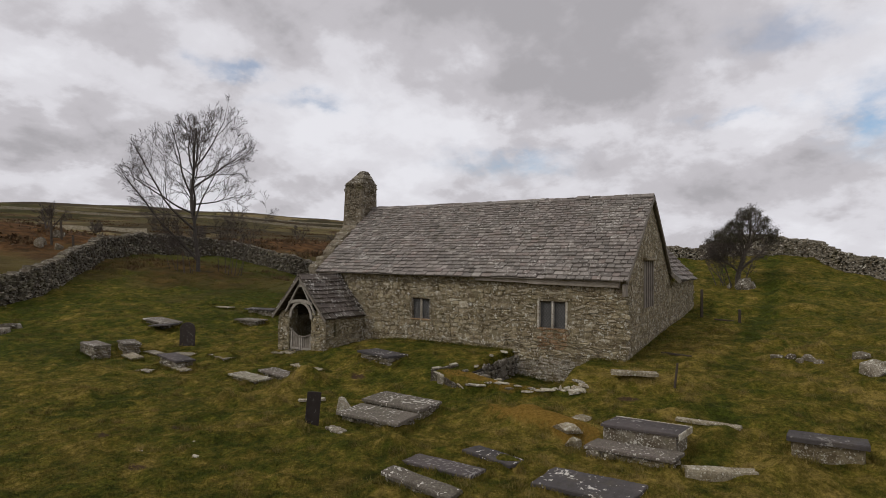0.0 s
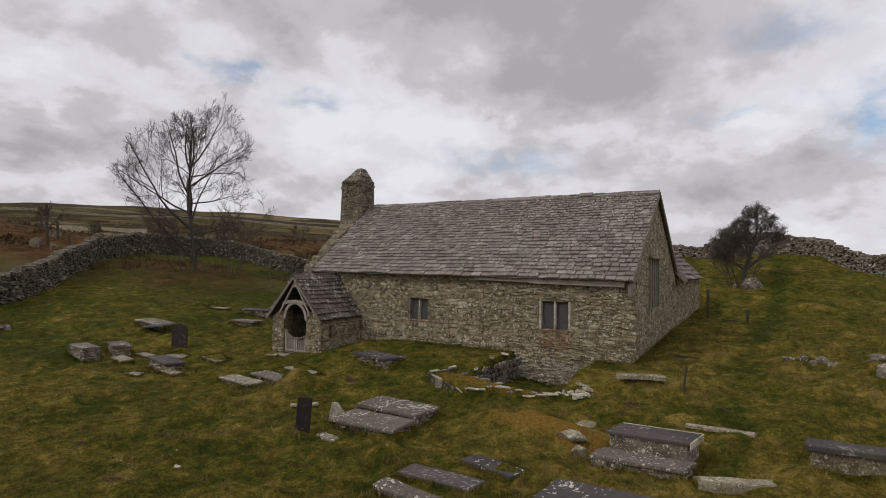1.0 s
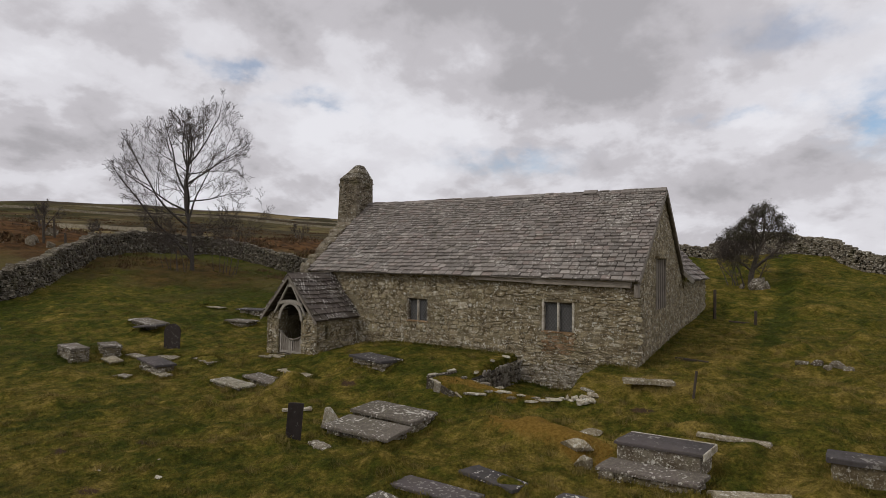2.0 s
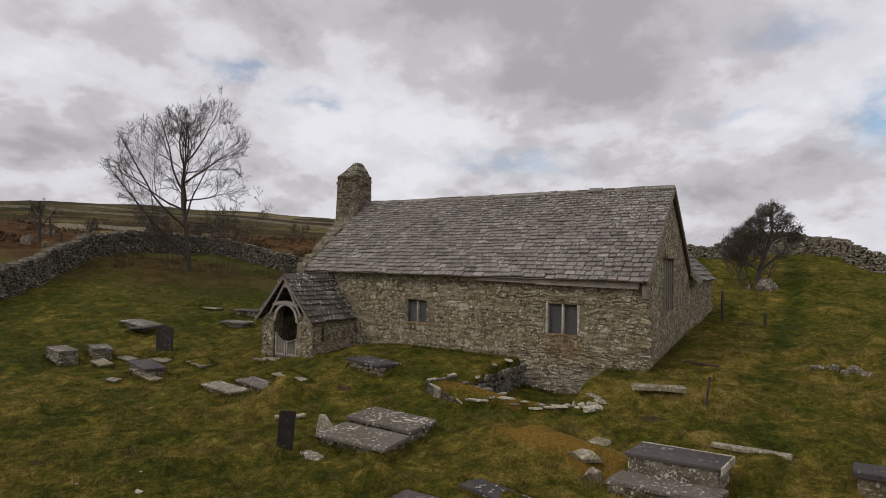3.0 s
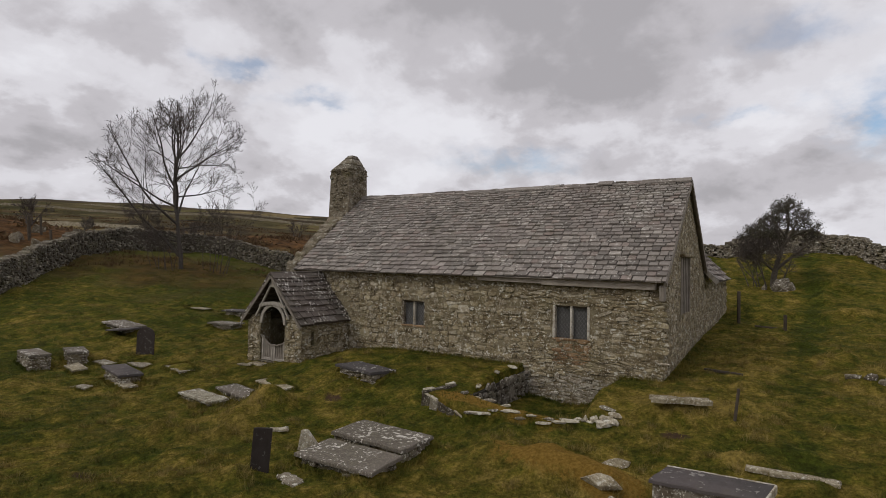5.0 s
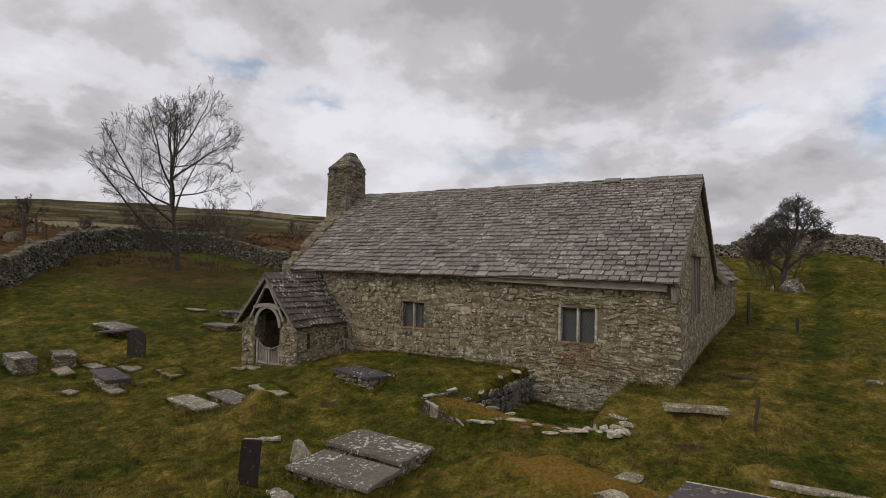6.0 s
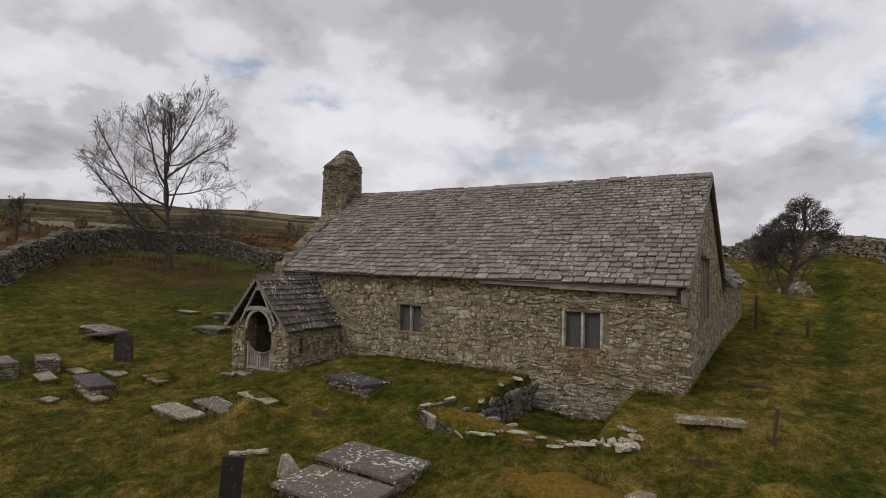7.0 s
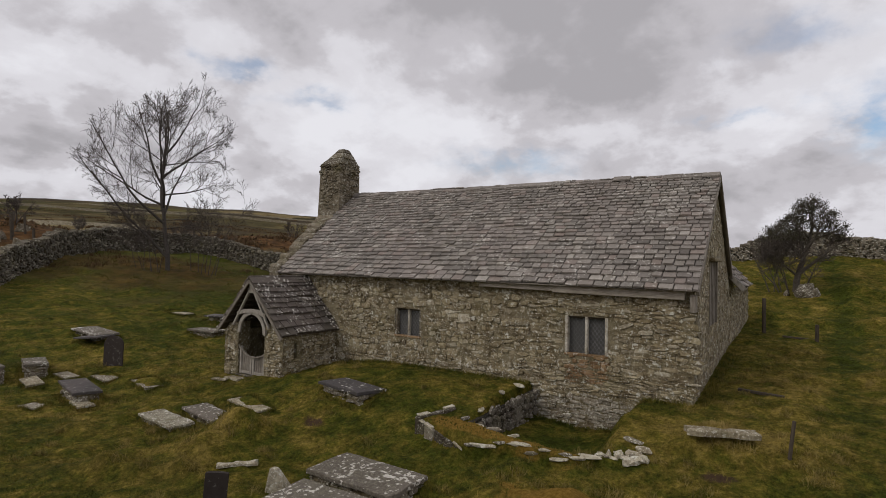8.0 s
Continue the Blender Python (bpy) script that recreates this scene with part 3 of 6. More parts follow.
def courses(u0, u1, z0, z1, rng, tall=(0.035, 0.13), long=(0.09, 0.45)):
    """Rubble courses that wander: rows of (u, z, width, height)."""
    out, z = [], z0
    while z < z1:
        h = rng.uniform(*tall)
        u = u0 - rng.uniform(0, 0.2)
        while u < u1:
            w = min(max(rng.uniform(*long), 0.9 * h), 6.0 * h)
            mid, dz = u + w / 2, rng.gauss(0, 0.016) + 0.035 * math.sin(1.3 * u + 2.1 * z) + 0.02 * math.sin(4.7 * u + z)
            if rng.random() < 0.22 and h > 0.11:
                out += [(mid, z + dz + 0.26 * h, w * 0.96, h * 0.5), (mid + rng.uniform(-0.03, 0.03), z + dz + 0.76 * h, w * 0.9, h * 0.46)]
            else:
                out.append((mid, z + dz + h / 2, w * rng.uniform(0.9, 1.0), h * rng.uniform(0.8, 1.1)))
            u += w
        z += h
    return out


def face_stones(thing, place_m, u0, u1, z0, z1, keep, seed, reach, tall=(0.035, 0.13), long=(0.09, 0.45), proud=(0.006, 0.055), material=None, name="stone"):
    """Stones on a wall's face. place_m: the pose of the face, x along it, -y out of it."""
    rng, rows = random.Random(seed), []
    for u, z, w, h in courses(u0, u1, z0, z1, rng, tall, long):
        if rng.random() < 0.06:
            w, h = w * rng.uniform(1.1, 1.7), h * rng.uniform(1.5, 2.3)
        if keep(u, z, w, h):
            m = place_m @ Matrix.Translation((u, 0.005, z)) @ Matrix.Rotation(rng.gauss(0, 0.13), 4, "Y") @ Matrix.Rotation(rng.gauss(0, 0.06), 4, "X") @ Matrix.Diagonal((w, proud[0] + (proud[1] - proud[0]) * rng.random() ** 1.5, h, 1))
            rows.append((rng.randrange(len(STONES)), m))
    PIECES.append((thing, name, STONES, material or M_RUBBLE, rows, reach))


def slate_kind(rng):
    """A riven slate, unit wide and long, lying along y from its tail at 0; thickness 1."""
    a, b2, c = rng.uniform(-0.03, 0.06), rng.uniform(-0.06, 0.03), rng.uniform(0.04, 0.16)
    tail = [(-0.49, c * rng.random()), (-0.45 + a, 0.0), (0.1, 0.02 * rng.random()), (0.46 + b2, 0.0), (0.49, c * rng.random())]
    ring = tail + [(0.49, 1.0), (-0.49, 1.0)]
    verts = [(u, v, 0.0) for u, v in ring] + [(u * 0.985, v + 0.012, 1.0) for u, v in ring]
    n = len(ring)
    faces = [tuple(range(n - 1, -1, -1)), tuple(range(n, 2 * n))] + [(i, (i + 1) % n, n + (i + 1) % n, n + i) for i in range(n)]
    return np.array(verts), faces


SLATE_KINDS = [slate_kind(RNG) for _ in range(14)]


def lay_slates(thing, origin, along, up, width, length, exposure, wide, seed, reach, material, edge=None, thick=(0.022, 0.046)):
    """Slates in courses from the eave up a slope. exposure and wide: (at the eave, at the ridge). edge: how far in from each end a course stops."""
    rng, rows = random.Random(seed), []
    along, up = Vector(along).normalized(), Vector(up).normalized()
    out = along.cross(up)
    basis = Matrix((along, up, out)).transposed().to_4x4()
    v = 0.0
    while v < length:
        t = v / length
        e = exposure[0] + (exposure[1] - exposure[0]) * t
        lo, hi = edge(v) if edge else (0.0, width)
        u = lo - rng.uniform(0, 0.2)
        while u < hi:
            w = (wide[0] + (wide[1] - wide[0]) * t) * rng.uniform(0.7, 1.3)
            a, b2 = max(u, lo), min(u + w, hi)
            if b2 - a > 0.06:
                full = min(1.6 * e, length - v + 0.1)
                sag = -0.035 * math.sin(math.pi * (a / width)) * math.sin(math.pi * t) + 0.008 * math.sin(2.2 * a + 5 * v)
                m = (Matrix.Translation(Vector(origin) + along * ((a + b2) / 2) + up * (v + rng.gauss(0, 0.013) + 0.022 * math.sin(0.8 * a + 2.6 * v) + 0.014 * math.sin(2.1 * a - 6.0 * v)) + out * (0.03 + sag))
                     @ basis @ Matrix.Rotation(rng.uniform(-0.02, 0.02), 4, "Z") @ Matrix.Rotation(-0.2 + rng.uniform(-0.04, 0.03), 4, "X")
                     @ Matrix.Diagonal((b2 - a - rng.uniform(0.008, 0.03), full, rng.uniform(*thick), 1)))
                rows.append((rng.randrange(len(SLATE_KINDS)), m))
            u += w
        v += e
    PIECES.append((thing, "slate", SLATE_KINDS, material, rows, reach))


def lay_pieces():
    """Hangs the pieces on their things: the nearest as objects, the others joined."""
    for thing, name, kinds, material, rows, reach in PIECES:
        back = (Matrix.Translation(thing.matrix_basis.translation) @ thing.matrix_basis.to_3x3().to_4x4()).inverted()
        near = sorted(range(len(rows)), key=lambda i: (rows[i][1].translation - Vector(reach)).length)[:290] if reach else []
        meshes = {}
        for i in near:
            k, m = rows[i]
            if k not in meshes:
                me = bpy.data.meshes.new(name)
                me.from_pydata(kinds[k][0].tolist(), [], kinds[k][1])
                me.materials.append(material)
                meshes[k] = me
            ob = new(name, meshes[k])
            ob.parent = thing
            ob.matrix_basis = back @ m
        chosen, verts, faces, base = set(near), [], [], 0
        for i, (k, m) in enumerate(rows):
            if i in chosen:
                continue
            v, f = kinds[k]
            mm = np.array(back @ m)
            verts.append(v @ mm[:3, :3].T + mm[:3, 3])
            faces += [tuple(base + q for q in p) for p in f]
            base += len(v)
        if verts:
            ob = mesh_ob(name + "s", np.concatenate(verts), faces, material, thing)
            ob["kind"] = "stuff"


# ---- the church ----
L_W, L_E, WIDE = -14.5, 0.0, 7.46          # west end, east end, breadth
W_IN = 0.45          # the west gable's south corner stands in by this much
EAVE, RIDGE, RIDGE_Y = 3.16, 6.4, 3.73
OVER = 0.29
PITCH = (RIDGE - EAVE) / (RIDGE_Y + OVER)
WALL_TOP = EAVE + OVER * PITCH - 0.2
church = anchor("church", "small old rubble stone church with a slate roof and a bellcote", "church")

flat = lambda v: (lambda u: v)
WIN_1 = (-8.62, -7.64, 1.37, 2.22)
WIN_2 = (-3.09, -1.98, 1.4, 2.38)
DOOR = (-13.08, -12.06, 0.0, 1.95)


def south(u, d, z):
    return (u, d, z)


holes = [(a, b, flat(c), flat(e)) for a, b, c, e in (WIN_1, WIN_2, DOOR)]
cuts = sorted({L_W + W_IN, L_E, *(v for w in (WIN_1, WIN_2, DOOR) for v in w[:2])})
wall_south = part("south_wall", strips(south, cuts, flat(-0.9), flat(WALL_TOP), 0.75, holes), M_MORTAR, church, "pointed rubble stone wall in grey and buff")


def gable_top(y):
    return WALL_TOP + min(y, WIDE - y) * PITCH + 0.02


EAST_WIN = (2.55, 4.2, 2.1, 3.88)
SKEW = 0.02          # the east gable stands a little out of square
wall_east = part("east_gable", strips(lambda u, d, z: (L_E - d + SKEW * u, u, z), [0.752, EAST_WIN[0], RIDGE_Y, EAST_WIN[1], WIDE - 0.002], flat(-0.6), gable_top, 0.75,
                                      [(EAST_WIN[0], EAST_WIN[1], flat(EAST_WIN[2]), flat(EAST_WIN[3]))]), M_MORTAR, church, "rubble stone gable wall")
for y0, y1 in ((0.0, 0.752), (WIDE - 0.752, WIDE)):
    for x0, x1 in ((L_W + (W_IN if y0 < 1 else 0.0), L_W + 0.75), (L_E - 0.75 + SKEW * y0, L_E + SKEW * y0)):
        corner_bm = bmesh.new()
        hexa(corner_bm, [(x0, y0, WALL_TOP + 0.002), (x1, y0, WALL_TOP + 0.002), (x1, y1, WALL_TOP + 0.002), (x0, y1, WALL_TOP + 0.002),
                         (x0, y0, gable_top(y0) + 0.004), (x1, y0, gable_top(y0) + 0.004), (x1, y1, gable_top(y1) + 0.004), (x0, y1, gable_top(y1) + 0.004)])
        part("gable_shoulder", corner_bm, M_MORTAR, church)
part("west_gable", strips(lambda u, d, z: (L_W + d + W_IN * max(0.0, 1 - u / RIDGE_Y), u, z), [0.752, RIDGE_Y, WIDE - 0.752], flat(-0.6), gable_top, 0.75), M_MORTAR, church)
part("north_wall", strips(lambda u, d, z: (u, WIDE - d, z), [L_W, L_E - 0.45], flat(-0.6), flat(WALL_TOP), 0.75), M_MORTAR, church)
inner = bmesh.new()
box(inner, L_W + 0.76, L_E - 0.76, 0.76, WIDE - 0.76, -0.3, -0.1)
part("floor", inner, M_INSIDE, church, "stone flag floor")

# roof: boarding under the slates, and the slates laid course by course
SLOPE = math.hypot(RIDGE_Y + OVER, RIDGE - EAVE)
ROOF_W, ROOF_E = -13.72, 0.12
roof = bmesh.new()
for sgn in (1, -1):
    def yy(v):
        return RIDGE_Y - sgn * (RIDGE_Y - v)
    hexa(roof, [(ROOF_W, yy(-OVER + 0.03), EAVE - 0.02), (ROOF_E - 0.02 + SKEW * yy(-OVER), yy(-OVER + 0.03), EAVE - 0.02), (ROOF_E - 0.02 + SKEW * RIDGE_Y, yy(RIDGE_Y), RIDGE - 0.05), (ROOF_W, yy(RIDGE_Y), RIDGE - 0.05),
                (ROOF_W, yy(-OVER), EAVE), (ROOF_E - 0.02 + SKEW * yy(-OVER), yy(-OVER), EAVE), (ROOF_E - 0.02 + SKEW * RIDGE_Y, yy(RIDGE_Y), RIDGE), (ROOF_W, yy(RIDGE_Y), RIDGE)])
nave_roof = part("roof", roof, M_TIMBER, church, "weathered grey-purple slate roof in diminishing courses")
lay_slates(nave_roof, (ROOF_W, -OVER - 0.03, EAVE), (1, 0, 0), (0, RIDGE_Y + OVER, RIDGE - EAVE), ROOF_E - ROOF_W, SLOPE, (0.23, 0.135), (0.33, 0.22), 5, (-1.5, -0.3, 3.2), M_SLATE, lambda v: (0.0, ROOF_E - ROOF_W + SKEW * (v * (RIDGE_Y + OVER) / SLOPE - OVER)))
lay_slates(nave_roof, (ROOF_E + 0.0, WIDE + OVER + 0.03, EAVE), (-1, 0, 0), (0, -RIDGE_Y - OVER, RIDGE - EAVE), ROOF_E - ROOF_W, SLOPE, (0.4, 0.3), (0.5, 0.45), 6, None, M_SLATE)
u, rr = ROOF_W + 0.02, random.Random(3)
while u < ROOF_E + SKEW * RIDGE_Y:
    w = min(rr.uniform(0.38, 0.62), ROOF_E + SKEW * RIDGE_Y - u)
    dz = rr.uniform(-0.015, 0.02) + (0.06 if abs(u + 2.6) < 0.25 else 0)
    z = RIDGE + 0.06 + dz
    ridge_bm = bmesh.new()
    for s in (1, -1):
        hexa(ridge_bm, [(u, RIDGE_Y - s * 0.2, z - 0.155), (u + w, RIDGE_Y - s * 0.2, z - 0.155), (u + w, RIDGE_Y, z - 0.03), (u, RIDGE_Y, z - 0.03),
                        (u, RIDGE_Y - s * 0.21, z - 0.11), (u + w - 0.015, RIDGE_Y - s * 0.21, z - 0.11), (u + w - 0.015, RIDGE_Y, z + 0.02), (u, RIDGE_Y, z + 0.02)])
    bmesh.ops.remove_doubles(ridge_bm, verts=ridge_bm.verts[:], dist=0.0005)
    part("ridge_tile", ridge_bm, M_SLATE, church)
    u += w

# verge board of the east gable, with its boxed foot, and the beam under the eave
for s in (1, -1):
    verge = bmesh.new()
    y0, y1 = RIDGE_Y - s * (RIDGE_Y + OVER), RIDGE_Y
    beam(verge, (0.1 + SKEW * y0, y0, EAVE - 0.05), (0.1 + SKEW * y1, y1, RIDGE - 0.05), 0.07, 0.13)
    part("verge_board", verge, M_TIMBER, church, "grey timber verge board")
foot = bmesh.new()
box(foot, -0.07, 0.06, -OVER + 0.06, 0.03, 2.66, EAVE - 0.09)
part("eave_box", foot, M_TIMBER, church, "boarded eave end", 0.012)
for a, b, z0, z1 in ((-5.55, -3.4, 3.0, 3.15), (-3.39, -0.18, 2.94, 3.14)):
    plate = bmesh.new()
    hexa(plate, [(a, -0.2, z0 + 0.03), (b, -0.17, z0), (b, 0.03, z0), (a, 0.03, z0 + 0.03), (a, -0.2, z1 + 0.02), (b, -0.17, z1), (b, 0.03, z1), (a, 0.03, z1 + 0.02)])
    part("wall_plate", plate, M_PLATE, church, "long weathered timber wall plate", 0.012)

# parapet of the west gable and the bellcote on it
rr = random.Random(8)
for s in (1, -1):
    v = 0.0
    while v < SLOPE - 0.55:
        w = rr.uniform(0.16, 0.34)
        t0, t1 = v / SLOPE, min((v + w - 0.03) / SLOPE, 1)
        def at(t, x, up):
            return (x, RIDGE_Y - s * (RIDGE_Y + OVER) * (1 - t), EAVE + (RIDGE - EAVE) * t + up)
        cope = bmesh.new()
        lift, x0, x1 = rr.uniform(0.03, 0.28), L_W - 0.06 + (W_IN * (1 - t0) if s > 0 else 0.0) + rr.uniform(-0.06, 0.06), -13.66 + rr.uniform(-0.09, 0.05)
        hexa(cope, [at(t0, x0, -0.12), at(t1, x0, -0.12), at(t1, x1, -0.12), at(t0, x1, -0.12), at(t0, x0, lift), at(t1, x0, lift), at(t1, x1, lift - 0.03), at(t0, x1, lift - 0.03)])
        part("coping_stone", cope, M_TOWER, church, "", 0.025)
        v += w

B_X0, B_X1, B_Y0, B_Y1 = -14.75, -13.68, 2.78, 3.98
bell = bmesh.new()
hexa(bell, [(B_X0 - 0.06, B_Y0 - 0.05, 5.3), (B_X1 + 0.04, B_Y0 - 0.05, 5.3), (B_X1 + 0.04, B_Y1 + 0.05, 5.3), (B_X0 - 0.06, B_Y1 + 0.05, 5.3),
            (B_X0, B_Y0, 7.62), (B_X1, B_Y0, 7.62), (B_X1, B_Y1, 7.62), (B_X0, B_Y1, 7.62)])
bellcote = part("bellcote", bell, M_TOWER, church, "squat rubble bellcote with a hipped stone cap")
cap = bmesh.new()
steps = ((7.622, -0.04, -0.03, -0.03), (7.88, 0.26, 0.05, 0.12), (8.14, 0.46, 0.12, 0.3), (8.32, 0.6, 0.2, 0.42))          # height, and how far in from the west, the east and both sides
for (z0, w0, e0, g0), (z1, w1, e1, g1) in zip(steps, steps[1:]):
    hexa(cap, [(B_X0 + w0, B_Y0 + g0, z0), (B_X1 - e0, B_Y0 + g0, z0), (B_X1 - e0, B_Y1 - g0, z0), (B_X0 + w0, B_Y1 - g0, z0),
               (B_X0 + w1, B_Y0 + g1, z1 - 0.002), (B_X1 - e1, B_Y0 + g1, z1 - 0.002), (B_X1 - e1, B_Y1 - g1, z1 - 0.002), (B_X0 + w1, B_Y1 - g1, z1 - 0.002)])
part("cap", cap, M_LICHEN, bellcote, "lichened stone cap", 0.03)


# ---- windows of the church ----
def light_window(thing, x0, x1, z0, z1, jamb, jamb_mat, jamb_label):
    """Two lights with a stone mullion and leaded lattice panes."""
    sill = bmesh.new()
    box(sill, x0 - 0.01, x1 + 0.01, -0.015, 0.3, z0 - 0.04, z0 + 0.02)
    win = part("window", sill, M_RUSTED, thing, "two-light window with a pale mullion and lead lattice", 0.012)
    for a, b in ((x0 - 0.002, x0 + 0.075), (x1 - 0.075, x1 + 0.002)):
        side = bmesh.new()
        box(side, a, b, jamb, 0.3, z0 + 0.022, z1)
        part("jamb", side, jamb_mat, win, jamb_label, 0.012)
    mid = (x0 + x1) / 2
    mull = bmesh.new()
    box(mull, mid - 0.034, mid + 0.034, jamb + 0.02, 0.26, z0, z1)
    part("mullion", mull, M_LIME, win, "pale stone mullion", 0.015)
    lintel = bmesh.new()
    box(lintel, x0 + 0.076, x1 - 0.076, 0.05, 0.3, z1 - 0.05, z1 + 0.002)
    part("lintel", lintel, M_DARKWOOD, win, "dark timber lintel", 0.01)
    for a, b in ((x0 + 0.076, mid - 0.03), (mid + 0.03, x1 - 0.076)):
        pane = bmesh.new()
        box(pane, a, b, 0.15, 0.156, z0 + 0.021, z1 - 0.051)
        part("pane", pane, M_GLASS, win)
        bars, step = bmesh.new(), 0.105
        w, h = b - a, z1 - 0.051 - z0 - 0.021
        for s in (1, -1):
            c = -h * 0.75
            while c < w + h * 0.75:
                pts = []
                for t in np.linspace(0, 1, 60):
                    q = c + s * (t - 0.5) * h * 0.75
                    if 0.004 < q < w - 0.004:
                        pts.append((a + q, z0 + 0.021 + t * h))
                if len(pts) > 2:
                    beam(bars, (pts[0][0], 0.146, pts[0][1]), (pts[-1][0], 0.146, pts[-1][1]), 0.011, 0.008, (0, 1, 0))
                c += step
        part("lattice", bars, M_LEAD, win, "diamond lead lattice")["kind"] = "stuff"
    return win


light_window(church, *WIN_1, 0.02, M_LICHEN, "grey stone jamb")
light_window(church, *WIN_2, -0.012, M_LIME, "limewashed stone jamb")


def tall_window():
    y0, y1, z0, z1 = EAST_WIN
    head = bmesh.new()
    box(head, -0.1, 0.2, y0 - 0.15, y1 + 0.15, z1 + 0.003, z1 + 0.1)
    win = part("window", head, M_RUBBLE, church, "tall boarded window under a stone hood", 0.02)
    for a, b in ((y0 - 0.002, y0 + 0.08), (y1 - 0.08, y1 + 0.002)):
        fr = bmesh.new()
        box(fr, -0.2 + SKEW * a, 0.02 + SKEW * a, a, b, z0, z1)
        part("jamb", fr, M_TIMBER, win, "", 0.01)
    n = 8
    for i in range(n):
        a = y0 + 0.085 + i * (y1 - y0 - 0.17) / n
        board = bmesh.new()
        box(board, 0.0 + 0.015 * (i % 2), 0.03 + 0.015 * (i % 2), a, a + (y1 - y0 - 0.17) / n - 0.008, z0, z1)
        part("board", board, M_TIMBER if i % 2 else M_DARKWOOD, win)


tall_window()
door_bm = bmesh.new()
for i in range(7):
    a = DOOR[0] + 0.04 + i * 0.139
    box(door_bm, a, a + 0.132, 0.32, 0.37, DOOR[2], DOOR[3] - 0.03)
part("door", door_bm, M_OLDDOOR, church, "old dark plank door inside the porch", 0.006)

# stones of the church's faces
REACH = (-1.2, 0.0, 1.2)
clear = lambda boxes: (lambda u, z, w, h: not any(a - 0.46 * w < u < b + 0.46 * w and c - 0.46 * h < z < e + 0.46 * h for a, b, c, e in boxes))
south_clear = clear([WIN_1, WIN_2, DOOR, (-14.0, -11.12, -1, 2.2), (-5.6, -0.1, 2.97, 3.2)])
rusty = lambda u, z: -3.05 < u < -2.0 and 0.75 + 0.15 * math.sin(9 * u) < z < 1.42
damp = lambda u, z: z < 0.3 + 0.12 * math.sin(2.1 * u) and u > -4.2
for want, mat in ((lambda u, z: not rusty(u, z) and not damp(u, z), M_RUBBLE), (rusty, M_RUSTED), (lambda u, z: damp(u, z) and not rusty(u, z), M_DAMP)):
    face_stones(wall_south, Matrix.Identity(4), L_W + W_IN + 0.02, L_E - 0.04, -0.6, WALL_TOP + 0.16,
                lambda u, z, w, h, want=want: u > -4.6 + 0.5 * math.sin(3 * z) and want(u, z) and south_clear(u, z, w, h) and z < WALL_TOP + 0.12, 21, REACH if mat is M_RUBBLE else None, material=mat)
face_stones(wall_south, Matrix.Identity(4), L_W + W_IN + 0.02, -4.0, -0.6, WALL_TOP + 0.16,
            lambda u, z, w, h: u < -4.6 + 0.5 * math.sin(3 * z) and south_clear(u, z, w, h) and z < WALL_TOP + 0.12, 25, None, (0.06, 0.19), (0.1, 0.42))
face_stones(wall_east, Matrix.Rotation(math.pi / 2 - math.atan(SKEW), 4, "Z"), 0.03, WIDE - 0.03, 0.2, 6.2,
            lambda u, z, w, h: clear([(EAST_WIN[0] - 0.05, EAST_WIN[1] + 0.05, EAST_WIN[2], EAST_WIN[3] + 0.08)])(u, z, w, h) and z < gable_top(u) - 0.12 and 0.02 + w / 2 < u < WIDE - 0.02 - w / 2, 22, (0, 0.6, 1.5), (0.05, 0.17), (0.14, 0.5), (0.004, 0.026))
tower_faces = ((Matrix.Translation((0, B_Y0 - 0.01, 0)), B_X0, B_X1, 1), (Matrix.Translation((B_X1 + 0.005, 0, 0)) @ Matrix.Rotation(math.pi / 2, 4, "Z"), B_Y0, B_Y1, 2))
for m, a, b, seed in tower_faces:
    face_stones(bellcote, m, a + 0.05, b - 0.02, 5.35, 7.62, lambda u, z, w, h, a=a, b=b: a - 0.05 < u - w / 2 and u + w / 2 < b + 0.08, 30 + seed, (-13.7, 2.8, 7), (0.05, 0.12), (0.12, 0.4), (0.02, 0.07), M_TOWER)

# ---- the chapel on the north side ----
chapel = anchor("north_chapel", "low stone side chapel with a slate roof", "chapel")
C_X, C_Y0, C_Y1 = 0.44, WIDE + 0.012, 13.0
C_LEAN = 0.06          # the chapel's wall runs on from the gable and bears outwards
chapel_x = lambda y: 0.15 + C_LEAN * (y - C_Y0)
C_EAVE, C_RIDGE, C_MID = 2.98, 5.7, -1.9
cw_top = lambda x: C_EAVE - 0.06 + (C_X + 0.12 - x) * (C_RIDGE - C_EAVE) / (C_X + 0.2 - C_MID) - 0.1
bm_s = strips(lambda u, d, z: (u, C_Y0 + d, z), [-0.3, 0.0, 0.15], flat(-0.2), lambda u: cw_top(u), 0.6)
part("south_wall", bm_s, M_MORTAR, chapel, "narrow strip of rubble gable")
chapel_east = part("east_wall", strips(lambda u, d, z: (chapel_x(u) - d, u, z), [C_Y0 + 0.602, C_Y1], flat(-0.2), flat(C_EAVE - 0.1), 0.6), M_MORTAR, chapel)
cr = bmesh.new()
hexa(cr, [(C_MID, C_Y0 - 0.0, C_RIDGE), (C_X + 0.16, C_Y0 - 0.0, C_EAVE), (C_X + 0.16, C_Y1 + 0.2, C_EAVE), (C_MID, C_Y1 + 0.2, C_RIDGE),
          (C_MID, C_Y0 - 0.0, C_RIDGE + 0.05), (C_X + 0.16, C_Y0 - 0.0, C_EAVE + 0.05), (C_X + 0.16, C_Y1 + 0.2, C_EAVE + 0.05), (C_MID, C_Y1 + 0.2, C_RIDGE + 0.05)])
